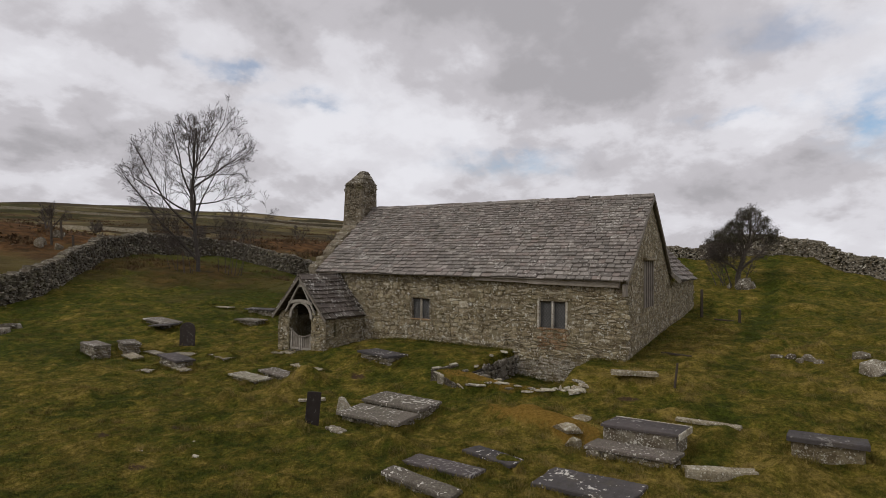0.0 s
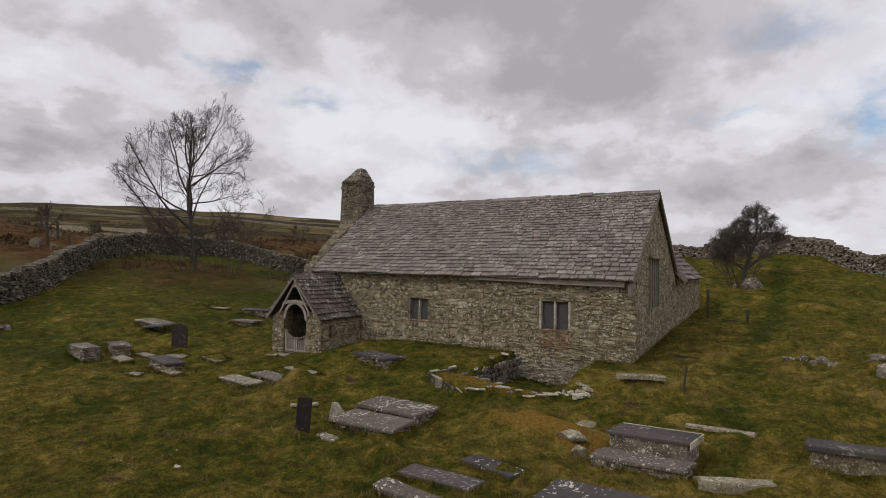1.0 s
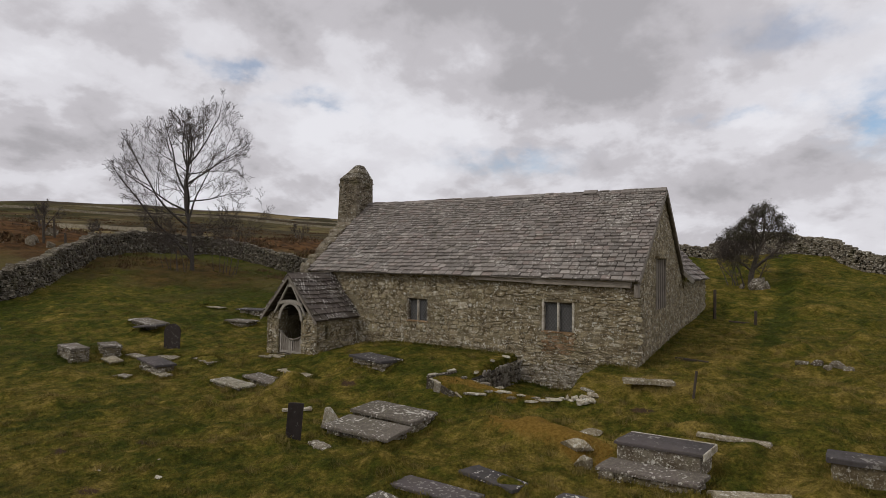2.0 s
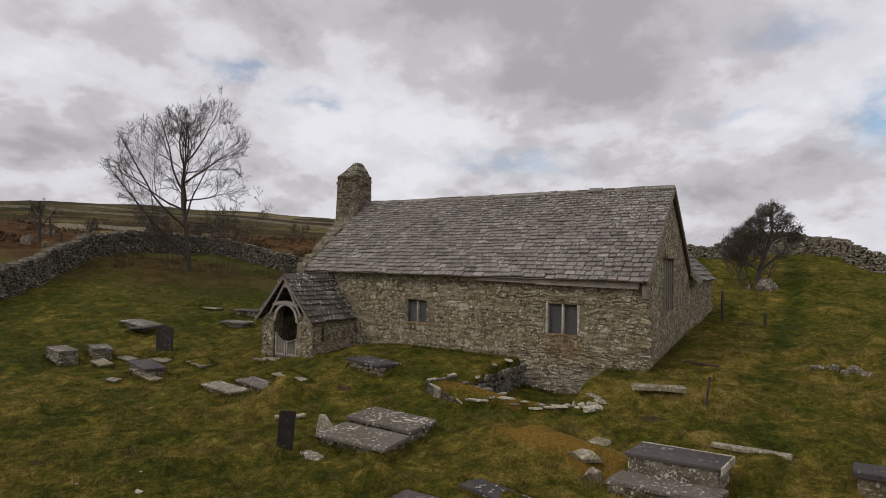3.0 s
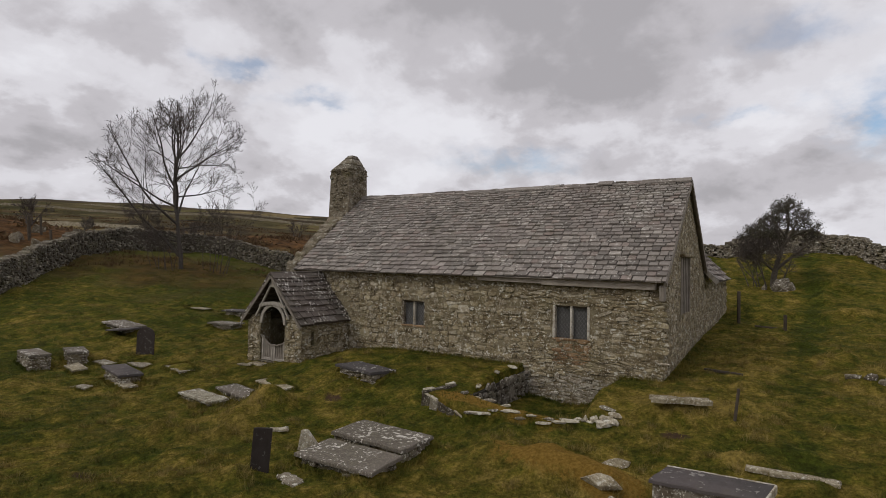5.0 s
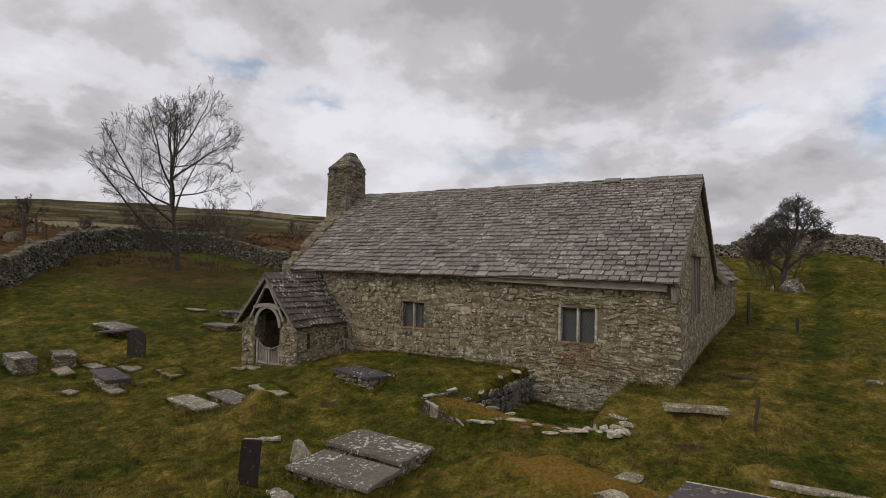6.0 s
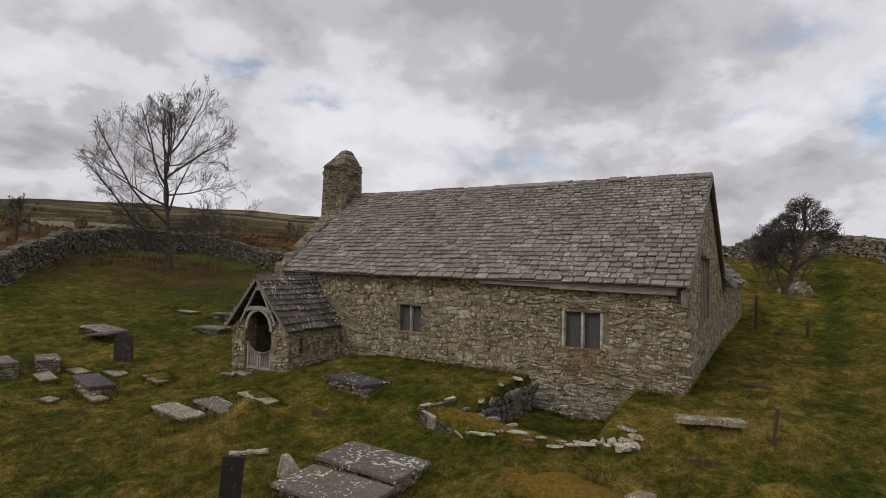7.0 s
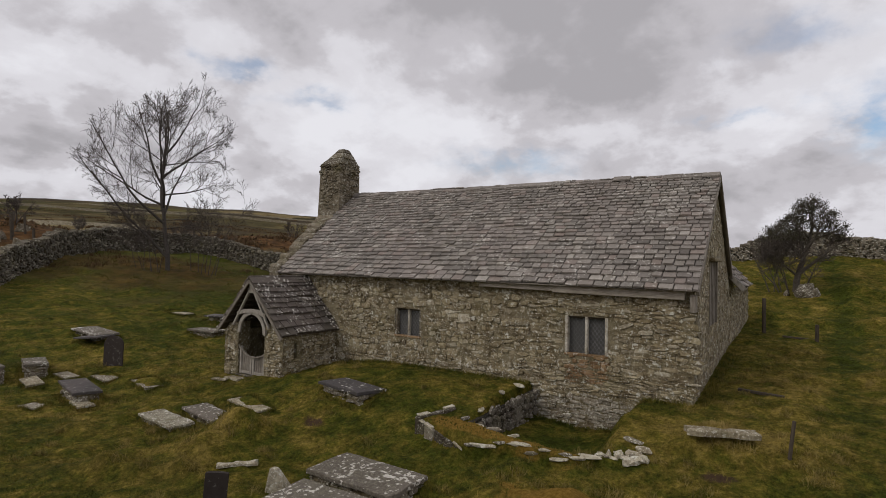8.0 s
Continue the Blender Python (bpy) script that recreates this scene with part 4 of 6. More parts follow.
chapel_roof = part("roof", cr, M_DARKWOOD, chapel, "grey slate roof slope")
lay_slates(chapel_roof, (C_X + 0.19, C_Y0 - 0.1, C_EAVE + 0.04), (0, 1, 0), (C_MID - C_X - 0.25, 0, C_RIDGE - C_EAVE), C_Y1 - C_Y0 + 0.3, 3.9, (0.3, 0.22), (0.4, 0.3), 9, None, M_SLATE)
cb = bmesh.new()
t = 0.55
beam(cb, (C_X + 0.2, C_Y0 - 0.06, C_EAVE - 0.02), (C_X + 0.2 - t, C_Y0 - 0.06, C_EAVE - 0.02 + t * (C_RIDGE - C_EAVE) / (C_X + 0.16 - C_MID)), 0.06, 0.15)
part("verge_board", cb, M_PALETIMBER, chapel, "pale timber verge board")
face_stones(chapel_east, Matrix.Translation((chapel_x(0), 0, 0)) @ Matrix.Rotation(math.pi / 2 - math.atan(C_LEAN), 4, "Z"), C_Y0 + 0.05, C_Y1 - 0.05, 0.5, C_EAVE + 0.05, lambda u, z, w, h: True, 41, None, (0.05, 0.17), (0.14, 0.5), (0.004, 0.026))

# ---- the porch ----
porch = anchor("porch", "small stone porch with an open timber gable and slate roof", "porch")
P_X0, P_X1, P_Y, P_MID = -13.82, -11.1, -2.3, -12.46
P_EAVE, P_RIDGE = 1.32, 3.0
P_HALF = 1.5
P_PITCH = (P_RIDGE - P_EAVE) / P_HALF
A_X0, A_X1, SPRING, CROWN = -13.16, -11.92, 1.25, 1.9
rake = lambda x: P_RIDGE - abs(x - P_MID) * P_PITCH - 0.16


def arch(x):
    t = (x - (A_X0 + A_X1) / 2) / ((A_X1 - A_X0) / 2)
    return SPRING + (CROWN - SPRING) * math.sqrt(max(0.0, 1 - t * t))


pier_top = lambda u: min(rake(u), 1.62)
piers = [part("pier", strips(lambda u, d, z: (u, P_Y + d, z), [a, m, b], flat(-0.6), pier_top, 0.45), M_MORTAR, porch, "rubble pier beside the doorway")
         for a, m, b in ((P_X0, -13.6, A_X0), (A_X1, -11.45, P_X1))]
SLIT = (-1.85, -1.72, 0.6, 1.08)
porch_east = part("side_wall", strips(lambda u, d, z: (P_X1 - d, u, z), [P_Y + 0.452, SLIT[0], SLIT[1], -0.004], flat(-0.5), flat(P_EAVE + 0.02), 0.45, [(SLIT[0], SLIT[1], flat(SLIT[2]), flat(SLIT[3]))]), M_MORTAR, porch, "rubble side wall with a slit window")
part("side_wall", strips(lambda u, d, z: (P_X0 + d, u, z), [P_Y + 0.452, -0.004], flat(-0.5), flat(P_EAVE + 0.02), 0.45), M_MORTAR, porch)
flag = bmesh.new()
box(flag, A_X0, A_X1, P_Y - 0.1, -0.02, -0.4, -0.03)
part("threshold", flag, M_GREY, porch, "worn stone floor")
pr = bmesh.new()
for s in (1, -1):
    e = P_MID + s * P_HALF
    y0 = P_Y - 0.2
    hexa(pr, [(e, y0, P_EAVE), (e, -0.006, P_EAVE), (P_MID, -0.006, P_RIDGE), (P_MID, y0, P_RIDGE), (e, y0, P_EAVE + 0.04), (e, -0.006, P_EAVE + 0.04), (P_MID, -0.006, P_RIDGE + 0.04), (P_MID, y0, P_RIDGE + 0.04)])
porch_roof = part("roof", pr, M_DARKWOOD, porch, "dark lichen-spotted slate roof")
plen = math.hypot(P_HALF, P_RIDGE - P_EAVE)
lay_slates(porch_roof, (P_MID + P_HALF + 0.03, P_Y - 0.24, P_EAVE + 0.03), (0, 1, 0), (-P_HALF, 0, P_RIDGE - P_EAVE), -P_Y + 0.22, plen, (0.27, 0.19), (0.36, 0.26), 13, (-11.2, -2, 1.5), M_PSLATE)
lay_slates(porch_roof, (P_MID - P_HALF - 0.03, -0.02, P_EAVE + 0.03), (0, -1, 0), (P_HALF, 0, P_RIDGE - P_EAVE), -P_Y + 0.22, plen, (0.27, 0.19), (0.36, 0.26), 14, None, M_PSLATE)
prg = bmesh.new()
for s in (1, -1):
    hexa(prg, [(P_MID, P_Y - 0.24, P_RIDGE + 0.08), (P_MID + s * 0.2, P_Y - 0.24, P_RIDGE - 0.12), (P_MID + s * 0.2, -0.01, P_RIDGE - 0.12), (P_MID, -0.01, P_RIDGE + 0.08),
               (P_MID, P_Y - 0.24, P_RIDGE + 0.13), (P_MID + s * 0.22, P_Y - 0.24, P_RIDGE - 0.09), (P_MID + s * 0.22, -0.01, P_RIDGE - 0.09), (P_MID, -0.01, P_RIDGE + 0.13)])
part("ridge", prg, M_PSLATE, porch)
# timber front: verge boards, rafters, arched collar and the braces of the doorway
for s in (1, -1):
    vb = bmesh.new()
    beam(vb, (P_MID + s * (P_HALF + 0.02), P_Y - 0.21, P_EAVE - 0.06), (P_MID, P_Y - 0.21, P_RIDGE - 0.03), 0.04, 0.085)
    part("verge_board", vb, M_TIMBER, porch)
    rf = bmesh.new()
    beam(rf, (P_MID + s * 0.84, P_Y - 0.1, 1.52), (P_MID + s * 0.03, P_Y - 0.1, P_RIDGE - 0.24), 0.08, 0.07)
    part("rafter", rf, M_PALETIMBER, porch, "pale weathered rafter", 0.012)
    br = bmesh.new()
    last = None
    for i in range(9):
        t = i / 8
        x = P_MID + s * (0.6 * math.cos(t * math.pi / 2 * 0.98))
        p = (x, P_Y - 0.06, SPRING + 0.05 + 0.66 * math.sin(t * math.pi / 2 * 0.98))
        if last:
            beam(br, last, p, 0.12, 0.05, (0, 1, 0))
        last = p
    part("arch_brace", br, M_PALETIMBER, porch, "curved timber brace of the doorway")
collar = bmesh.new()
last = None
for i in range(11):
    x = P_MID - 0.66 + 1.32 * i / 10
    p = (x, P_Y - 0.08, 2.02 - 0.12 * ((x - P_MID) / 0.66) ** 2)
    if last:
        beam(collar, last, p, 0.12, 0.085, (0, 1, 0))
    last = p
part("collar", collar, M_PALETIMBER, porch, "cambered pale timber collar beam")
king = bmesh.new()
box(king, P_MID - 0.09, P_MID + 0.09, P_Y - 0.14, P_Y - 0.02, P_RIDGE - 0.42, P_RIDGE - 0.14)
part("apex_block", king, M_PALETIMBER, porch, "", 0.015)
pier_ok = lambda u, z, w, h: (u + w / 2 < A_X0 + 0.03 or u - w / 2 > A_X1 - 0.03) and P_X0 - 0.02 < u - w / 2 and u + w / 2 < P_X1 + 0.04 and z < pier_top(u) - 0.04
for i, side in ((0, lambda u: u < P_MID), (1, lambda u: u > P_MID)):
    face_stones(piers[i], Matrix.Translation((0, P_Y, 0)), P_X0, P_X1, -0.35, 1.7, lambda u, z, w, h, side=side: side(u) and pier_ok(u, z, w, h), 51 + 9 * i, (-11.6, P_Y, 0.6), (0.06, 0.14), (0.1, 0.34), (0.02, 0.06))
face_stones(porch_east, Matrix.Translation((P_X1, 0, 0)) @ Matrix.Rotation(math.pi / 2, 4, "Z"), P_Y + 0.03, -0.02, -0.3, P_EAVE - 0.02,
            lambda u, z, w, h: clear([SLIT])(u, z, w, h) and u - w / 2 > P_Y, 52, (-11.5, -2, 0.6), (0.07, 0.16), (0.12, 0.4), (0.02, 0.05))

# gate of the porch: two leaves with a dipping top
gate = anchor("gate", "grey timber porch gate with a dipped top, shut", "gate", (0, 0, 0))
gm = (A_X0 + A_X1) / 2
gate_top = lambda x: 0.52 + (0.34 if x < gm else 0.16) * (abs(x - gm) / 0.62) ** 1.5
for s, a, b in ((-1, A_X0 + 0.03, gm - 0.012), (1, gm + 0.012, A_X1 - 0.03)):
    leaf = bmesh.new()
    for x, w in ((a, 0.085), (b - 0.085, 0.085)):
        top = gate_top(x + w / 2) + 0.04
        box(leaf, x, x + w, P_Y + 0.04, P_Y + 0.1, -0.02, top)
    box(leaf, a + 0.086, b - 0.086, P_Y + 0.045, P_Y + 0.095, -0.01, 0.08)
    part("leaf_frame", leaf, M_PALETIMBER, gate, "grey gate frame", 0.008)
    rail = bmesh.new()
    last = None
    for i in range(7):
        x = a + (b - a) * i / 6
        p = (x, P_Y + 0.035, gate_top(x))
        if last:
            beam(rail, last, p, 0.04, 0.06, (0, 1, 0))
        last = p
    part("top_rail", rail, M_TIMBER, gate)
    n = 4
    for i in range(n):
        x = a + 0.1 + i * (b - a - 0.2) / n
        slat = bmesh.new()
        box(slat, x, x + (b - a - 0.2) / n - 0.014, P_Y + 0.075, P_Y + 0.098, 0.081, gate_top(x + 0.04) - 0.02)
        part("slat", slat, M_TIMBER, gate)

# ---- dry stone walls round the churchyard ----
def spline(pts, step):
    """Even steps along a smooth curve through the points."""
    p = [np.array(q, float) for q in pts]
    p = [2 * p[0] - p[1]] + p + [2 * p[-1] - p[-2]]
    fine = []
    for a, b, c, d in zip(p, p[1:], p[2:], p[3:]):
        for t in np.linspace(0, 1, 60, endpoint=False):
            fine.append(0.5 * (2 * b + (c - a) * t + (2 * a - 5 * b + 4 * c - d) * t * t + (3 * b - a - 3 * c + d) * t ** 3))
    fine = np.array(fine + [p[-2]])
    run = np.concatenate([[0], np.cumsum(np.linalg.norm(np.diff(fine, axis=0), axis=1))])
    at = np.arange(0, run[-1], step)
    return np.stack([np.interp(at, run, fine[:, i]) for i in range(fine.shape[1])], -1)


def dry_wall(name, label, pts, seed, size=1.0, material=None):
    """pts: (x, y, height). Stones on the churchyard face, cope stones set on edge on top."""
    rng = random.Random(seed)
    thing = tagged(new(name), label, "wall", kind="structure")
    line = spline(pts, 0.3 * size)
    verts, faces = [], []
    for i, (x, y, h) in enumerate(line):
        d = line[min(i + 1, len(line) - 1)] - line[max(i - 1, 0)]
        n = np.array([-d[1], d[0]]) / np.hypot(d[0], d[1])
        z = gz(x, y)
        for off, zz in ((-0.3, -0.4), (-0.2, h - 0.06), (0.2, h - 0.06), (0.3, -0.6)):
            verts.append((x + n[0] * off, y + n[1] * off, z + zz))
    k = len(line)
    faces += [(4 * i + j, 4 * i + 4 + j, 4 * i + 5 + j, 4 * i + 1 + j) for i in range(k - 1) for j in range(3)]
    mesh_ob("core", verts, faces, M_GAP_SHADE, thing)
    rows, cope = [], []
    for i, (x, y, h) in enumerate(line[:-1]):
        d = line[i + 1] - line[i]
        n = np.array([-d[1], d[0]]) / np.hypot(d[0], d[1])
        z, turn = gz(x, y), math.atan2(d[1], d[0])
        v = -0.15
        while v < h:
            hh = size * rng.uniform(0.1, 0.27)
            w = size * rng.uniform(0.2, 0.55)
            off = -0.31 + 0.1 * (v / h)
            u = rng.uniform(0, 1)
            m = Matrix.Translation((x + d[0] * u + n[0] * off, y + d[1] * u + n[1] * off, z + v + hh / 2)) @ Matrix.Rotation(turn, 4, "Z") @ Matrix.Rotation(rng.uniform(-0.2, 0.2), 4, "Y") @ Matrix.Diagonal((w, rng.uniform(0.06, 0.2), hh, 1))
            rows.append((rng.randrange(len(STONES)), m))
            v += hh * 0.95
        m = Matrix.Translation((x, y + 0.0, z + h + rng.uniform(-0.04, 0.05))) @ Matrix.Rotation(turn, 4, "Z") @ Matrix.Translation((0, 0.25, 0)) @ Matrix.Rotation(rng.uniform(-0.3, 0.3), 4, "Y") @ Matrix.Diagonal((size * rng.uniform(0.24, 0.46), 0.55, size ** 1.5 * rng.uniform(0.2, 0.46), 1))
        cope.append((rng.randrange(len(STONES)), m))
    PIECES.append((thing, "stone", STONES, material or M_GREY, rows, None))
    PIECES.append((thing, "cope_stone", STONES, M_COPE, cope, None))


dry_wall("churchyard_wall_west", "grey dry stone wall curving round the churchyard",
         [(-28, -22, 1.5), (-31.5, -12, 1.5), (-33, -4.4, 1.6), (-39, 0.8, 1.7), (-46.5, 7.5, 1.8), (-49.5, 13.5, 1.9), (-47.5, 19.5, 1.7), (-40, 20, 1.5), (-31, 18.5, 1.5), (-22, 21, 1.5), (-12, 25, 1.4)], 61)
dry_wall("churchyard_wall_north", "grey dry stone wall over the brow of the field",
         [(-12, 25, 1.3), (-2, 24, 0.65), (0.4, 24.6, 1.0), (2.8, 25.5, 1.55), (5.2, 25.0, 1.1), (7.6, 22.6, 1.0), (10, 21.2, 1.15), (15, 19.5, 1.2), (24, 15, 1.3), (31, 4, 1.4), (33, -12, 1.4)], 62, 0.72, M_LICHEN)


def field_wall(pts):
    """A far wall across the moor, too far for single stones."""
    line = spline(pts, 4.0)
    verts = [(x + dx, y, gz(x, y) + z) for x, y in line for dx, z in ((-0.6, -0.8), (-0.3, 1.1), (0.3, 1.1), (0.6, -0.8))]
    faces = [(4 * i + j, 4 * i + 4 + j, 4 * i + 5 + j, 4 * i + 1 + j) for i in range(len(line) - 1) for j in range(3)]
    tagged(mesh_ob("field_wall", verts, faces, M_PALE), "distant pale stone field wall on the moor", "wall", kind="structure")


field_wall([(-420, 30), (-330, 90), (-270, 150), (-210, 190), (-150, 230)])
field_wall([(-330, 90), (-250, 60), (-180, 40), (-130, 60)])
field_wall([(-470, 150), (-390, 210), (-320, 290), (-240, 350)])


# ---- tombs and gravestones ----
def slab_bm(length, width, thick, rng, ragged=0.02, skew=0.0):
    bm, ring = bmesh.new(), []
    for i in range(7):
        ring.append((-length / 2 + length * i / 6, -width / 2))
    for i in range(1, 4):
        ring.append((length / 2, -width / 2 + width * i / 4))
    for i in range(7):
        ring.append((length / 2 - length * i / 6, width / 2))
    for i in range(1, 4):
        ring.append((-length / 2, width / 2 - width * i / 4))
    ring = [(x + skew * y + rng.uniform(-ragged, ragged), y + rng.uniform(-ragged, ragged)) for x, y in ring]
    low = [bm.verts.new((x, y, 0)) for x, y in ring]
    mid = [bm.verts.new((x, y, thick * 0.8)) for x, y in ring]
    top = [bm.verts.new((x * (1 - 0.02 / length), y * (1 - 0.03 / width), thick + rng.uniform(-0.004, 0.004))) for x, y in ring]
    n = len(ring)
    for a, b in ((low, mid), (mid, top)):
        for i in range(n):
            bm.faces.new((a[i], a[(i + 1) % n], b[(i + 1) % n], b[i]))
    bm.faces.new(top)
    bm.faces.new(low[::-1])
    return bm


TOMBS = []


def tomb(label, x, y, length, width, turn, tall, material, thick=0.09, inset=0.1, base="rubble", tilt=(0, 0), seed=0, name="chest_tomb", stone=None, skew=0.0):
    """A slab on a low chest of rubble or panels; tall is the top's height over the turf."""
    rng = random.Random(100 + seed)
    z = min(gz(x, y), float(height(x, y)) + 0.02)
    ob = new(name)
    ob.matrix_basis = pose(x, y, z, tilt[0], tilt[1], turn)
    TOMBS.append((x, y, length, width, turn))
    tagged(ob, label, "tomb" if base else "grave slab", "tombs in the churchyard")
    slab = part("slab", slab_bm(length, width, thick, rng, 0.02, skew), material, ob)
    slab.matrix_basis = Matrix.Translation((0, 0, tall - thick))
    if not base:
        return ob
    hl, hw = length / 2 - inset, width / 2 - inset * 0.8
    core = bmesh.new()
    box(core, -hl + 0.03, hl - 0.03, -hw + 0.03, hw - 0.03, -0.45, tall - thick - 0.002)
    for v in core.verts:
        v.co.x += skew * v.co.y
    part("core", core, M_MORTAR, ob)
    stone = stone or M_LICHEN
    if base == "panel":
        for a, b, c, d in ((-hl, hl, -hw, -hw + 0.07), (-hl, hl, hw - 0.07, hw), (-hl - 0.02, -hl + 0.06, -hw + 0.072, hw - 0.072), (hl - 0.06, hl + 0.02, -hw + 0.072, hw - 0.072)):
            pb = bmesh.new()
            box(pb, a, b, c, d, -0.3, tall - thick - 0.003)
            for v in pb.verts:
                v.co.x += skew * v.co.y
            part("panel", pb, stone, ob, "", 0.012)
        return ob
    rows = []
    for m, span in ((Matrix.Translation((-skew * hw, -hw + 0.03, 0)), hl), (Matrix.Translation((hl - 0.03, 0, 0)) @ Matrix.Rotation(math.pi / 2 - math.atan(skew), 4, "Z"), hw),
                    (Matrix.Translation((-hl + 0.03, 0, 0)) @ Matrix.Rotation(-math.pi / 2 - math.atan(skew), 4, "Z"), hw), (Matrix.Translation((skew * hw, hw - 0.03, 0)) @ Matrix.Rotation(math.pi, 4, "Z"), hl)):
        for u, v, w, h in courses(-span, span, -0.12, tall - thick - 0.03, rng, (0.08, 0.17), (0.14, 0.4)):
            a, b = max(u - w / 2, -span), min(u + w / 2, span)
            if b - a > 0.06 and v + h / 2 < tall - thick + 0.03:
                rows.append((rng.randrange(len(STONES)), ob.matrix_basis @ m @ Matrix.Translation(((a + b) / 2, 0.01, v)) @ Matrix.Diagonal((b - a, rng.uniform(0.04, 0.09), h, 1))))
    PIECES.append((ob, "stone", STONES, stone, rows, (x, y, z)))
    return ob


tomb("low rubble tomb under a lichen-spotted dark slate slab", -7.71, -3.02, 1.73, 0.8, -12.8, 0.2, M_SLAB, 0.08, 0.1, seed=1, skew=0.16)
tomb("broad low tomb with a grey lichened slate ledger", -4.5, -7.33, 1.9, 1.06, 1, 0.24, M_SLABL, 0.07, 0.12, "rubble", seed=2, skew=-0.04)
tomb("low rubble tomb with a mossy lichened ledger slab", -4.66, -6.08, 2.0, 1.08, -2, 0.28, M_SLABL, 0.08, 0.07, seed=3, skew=0.0)
tomb("tall chest tomb with a smooth dark slate top and pale edge", 1.73, -5.65, 1.64, 0.8, 4, 0.5, M_SLABD, 0.06, 0.06, "panel", seed=4, skew=0.25)
chest = bpy.context.scene.objects["chest_tomb.003"]
for x0, x1, y0, y1 in ((-0.8, 0.82, 0.402, 0.43), (0.815, 0.85, -0.4, 0.401)):
    strip = bmesh.new()
    box(strip, x0, x1, y0, y1, 0.36, 0.507)
    for v in strip.verts:
        v.co.x += 0.25 * v.co.y
    part("edge_stone", strip, M_WHITE, chest, "pale lichened edging strip", 0.01)
tomb("stepped low tomb slab crusted with white lichen", 1.64, -6.46, 1.8, 0.64, 4, 0.25, M_SLABL, 0.07, 0.05, seed=5, skew=0.24)
tomb("neat chest tomb with a dark slate top and buff stone panels", 5.14, -4.71, 1.41, 0.58, 7, 0.42, M_SLABD, 0.1, 0.09, "panel", seed=6, skew=0.2, stone=M_PANEL)
tomb("chest tomb of rubble under a plain dark slate slab", -15.3, -5.97, 2.04, 0.7, -14, 0.42, M_SLABD, 0.07, 0.12, seed=7, skew=0.16)
tomb("low tomb with a pale lichen-covered slab", -11.15, -5.92, 1.71, 0.62, -7, 0.15, M_PALESLAB, 0.06, 0.07, seed=8)
tomb("sunken tomb with a lichened grey slab", -10.49, -5.14, 1.95, 0.65, -11, 0.14, M_SLABL, 0.06, 0.08, seed=9)
tomb("mossy slab lying in a tussock", -10.0, -4.37, 1.6, 0.42, -12, 0.08, M_PALE, 0.05, base=None, seed=10, name="grave_slab")
tomb("cracked dark ledger with white lichen along its edges", 1.29, -8.43, 1.76, 1.0, 3, 0.15, M_SLAB, 0.07, 0.06, seed=11, skew=0.16)
tomb("plain dark slate slab flush with the turf", -1.5, -9.03, 1.6, 0.56, 0.5, 0.06, M_SLABD, 0.06, base=None, seed=12, name="grave_slab", skew=0.12)
tomb("narrow tilted slate slab with white lichen spots", -1.32, -10.13, 1.72, 0.38, -10, 0.18, M_SLABL, 0.08, 0.06, tilt=(5, 0), seed=13, skew=-0.1)
tomb("small dark slab with white lichen blotches", -0.85, -8.04, 1.27, 0.47, -13, 0.1, M_SLAB, 0.07, base=None, seed=14, name="grave_slab", skew=0.12)
tomb("small rubble chest tomb with a grey slab", -19.57, -5.4, 1.4, 0.65, -18, 0.4, M_SLABL, 0.08, 0.06, seed=15, skew=0.12)
tomb("rubble chest tomb with a grey stone top", -19.8, -6.65, 1.6, 0.66, -9, 0.48, M_SLABL, 0.07, 0.02, seed=16)
tomb("small pale slab leaning low in the grass", -18.16, -6.02, 1.3, 0.45, -14, 0.12, M_PALE, 0.06, base=None, tilt=(6, 0), seed=17, name="grave_slab")
tomb("flat grey slab in the grass", -18.5, -4.9, 1.1, 0.45, -6, 0.06, M_LICHEN, 0.05, base=None, seed=18, name="grave_slab")
tomb("low broken tomb with shifted slate slabs", -22.5, -2.1, 1.9, 1.0, 0, 0.24, M_SLABL, 0.07, 0.15, tilt=(0, 4), seed=19)
tomb("low tomb with a grey slab close to the porch", -20.1, 1.45, 1.6, 0.85, 6, 0.24, M_SLABL, 0.07, 0.12, seed=20)
tomb("low tomb with a thin dark slab", -21.6, 3.5, 1.9, 0.9, 14, 0.32, M_SLAB, 0.06, 0.15, seed=24)
tomb("short slab sunk in a mossy hump", -14.73, -4.35, 1.4, 0.53, -13, 0.09, M_LICHEN, 0.06, base=None, seed=21, name="grave_slab")
tomb("thin flat slab half lost in grass", -24.6, 3.0, 1.5, 0.5, 3, 0.05, M_PALE, 0.05, base=None, seed=22, name="grave_slab")
tomb("flat pale slab lying against a chest tomb", -14.35, -6.35, 0.8, 0.4, -10, 0.1, M_PALE, 0.06, base=None, seed=31, name="grave_slab")
tomb("mossy broken slab flush with the grass", -17.0, -4.4, 1.2, 0.5, -8, 0.05, M_LICHEN, 0.05, base=None, tilt=(2, 0), seed=32, name="grave_slab")
tomb("thin slate slab slid off its tomb", -21.5, -2.6, 1.3, 0.7, 18, 0.3, M_SLAB, 0.06, base=None, tilt=(0, -5), seed=33, name="grave_slab")
tomb("small grey slab flat in the turf", -15.3, -7.1, 0.6, 0.4, 10, 0.04, M_LICHEN, 0.05, base=None, seed=23, name="grave_slab")


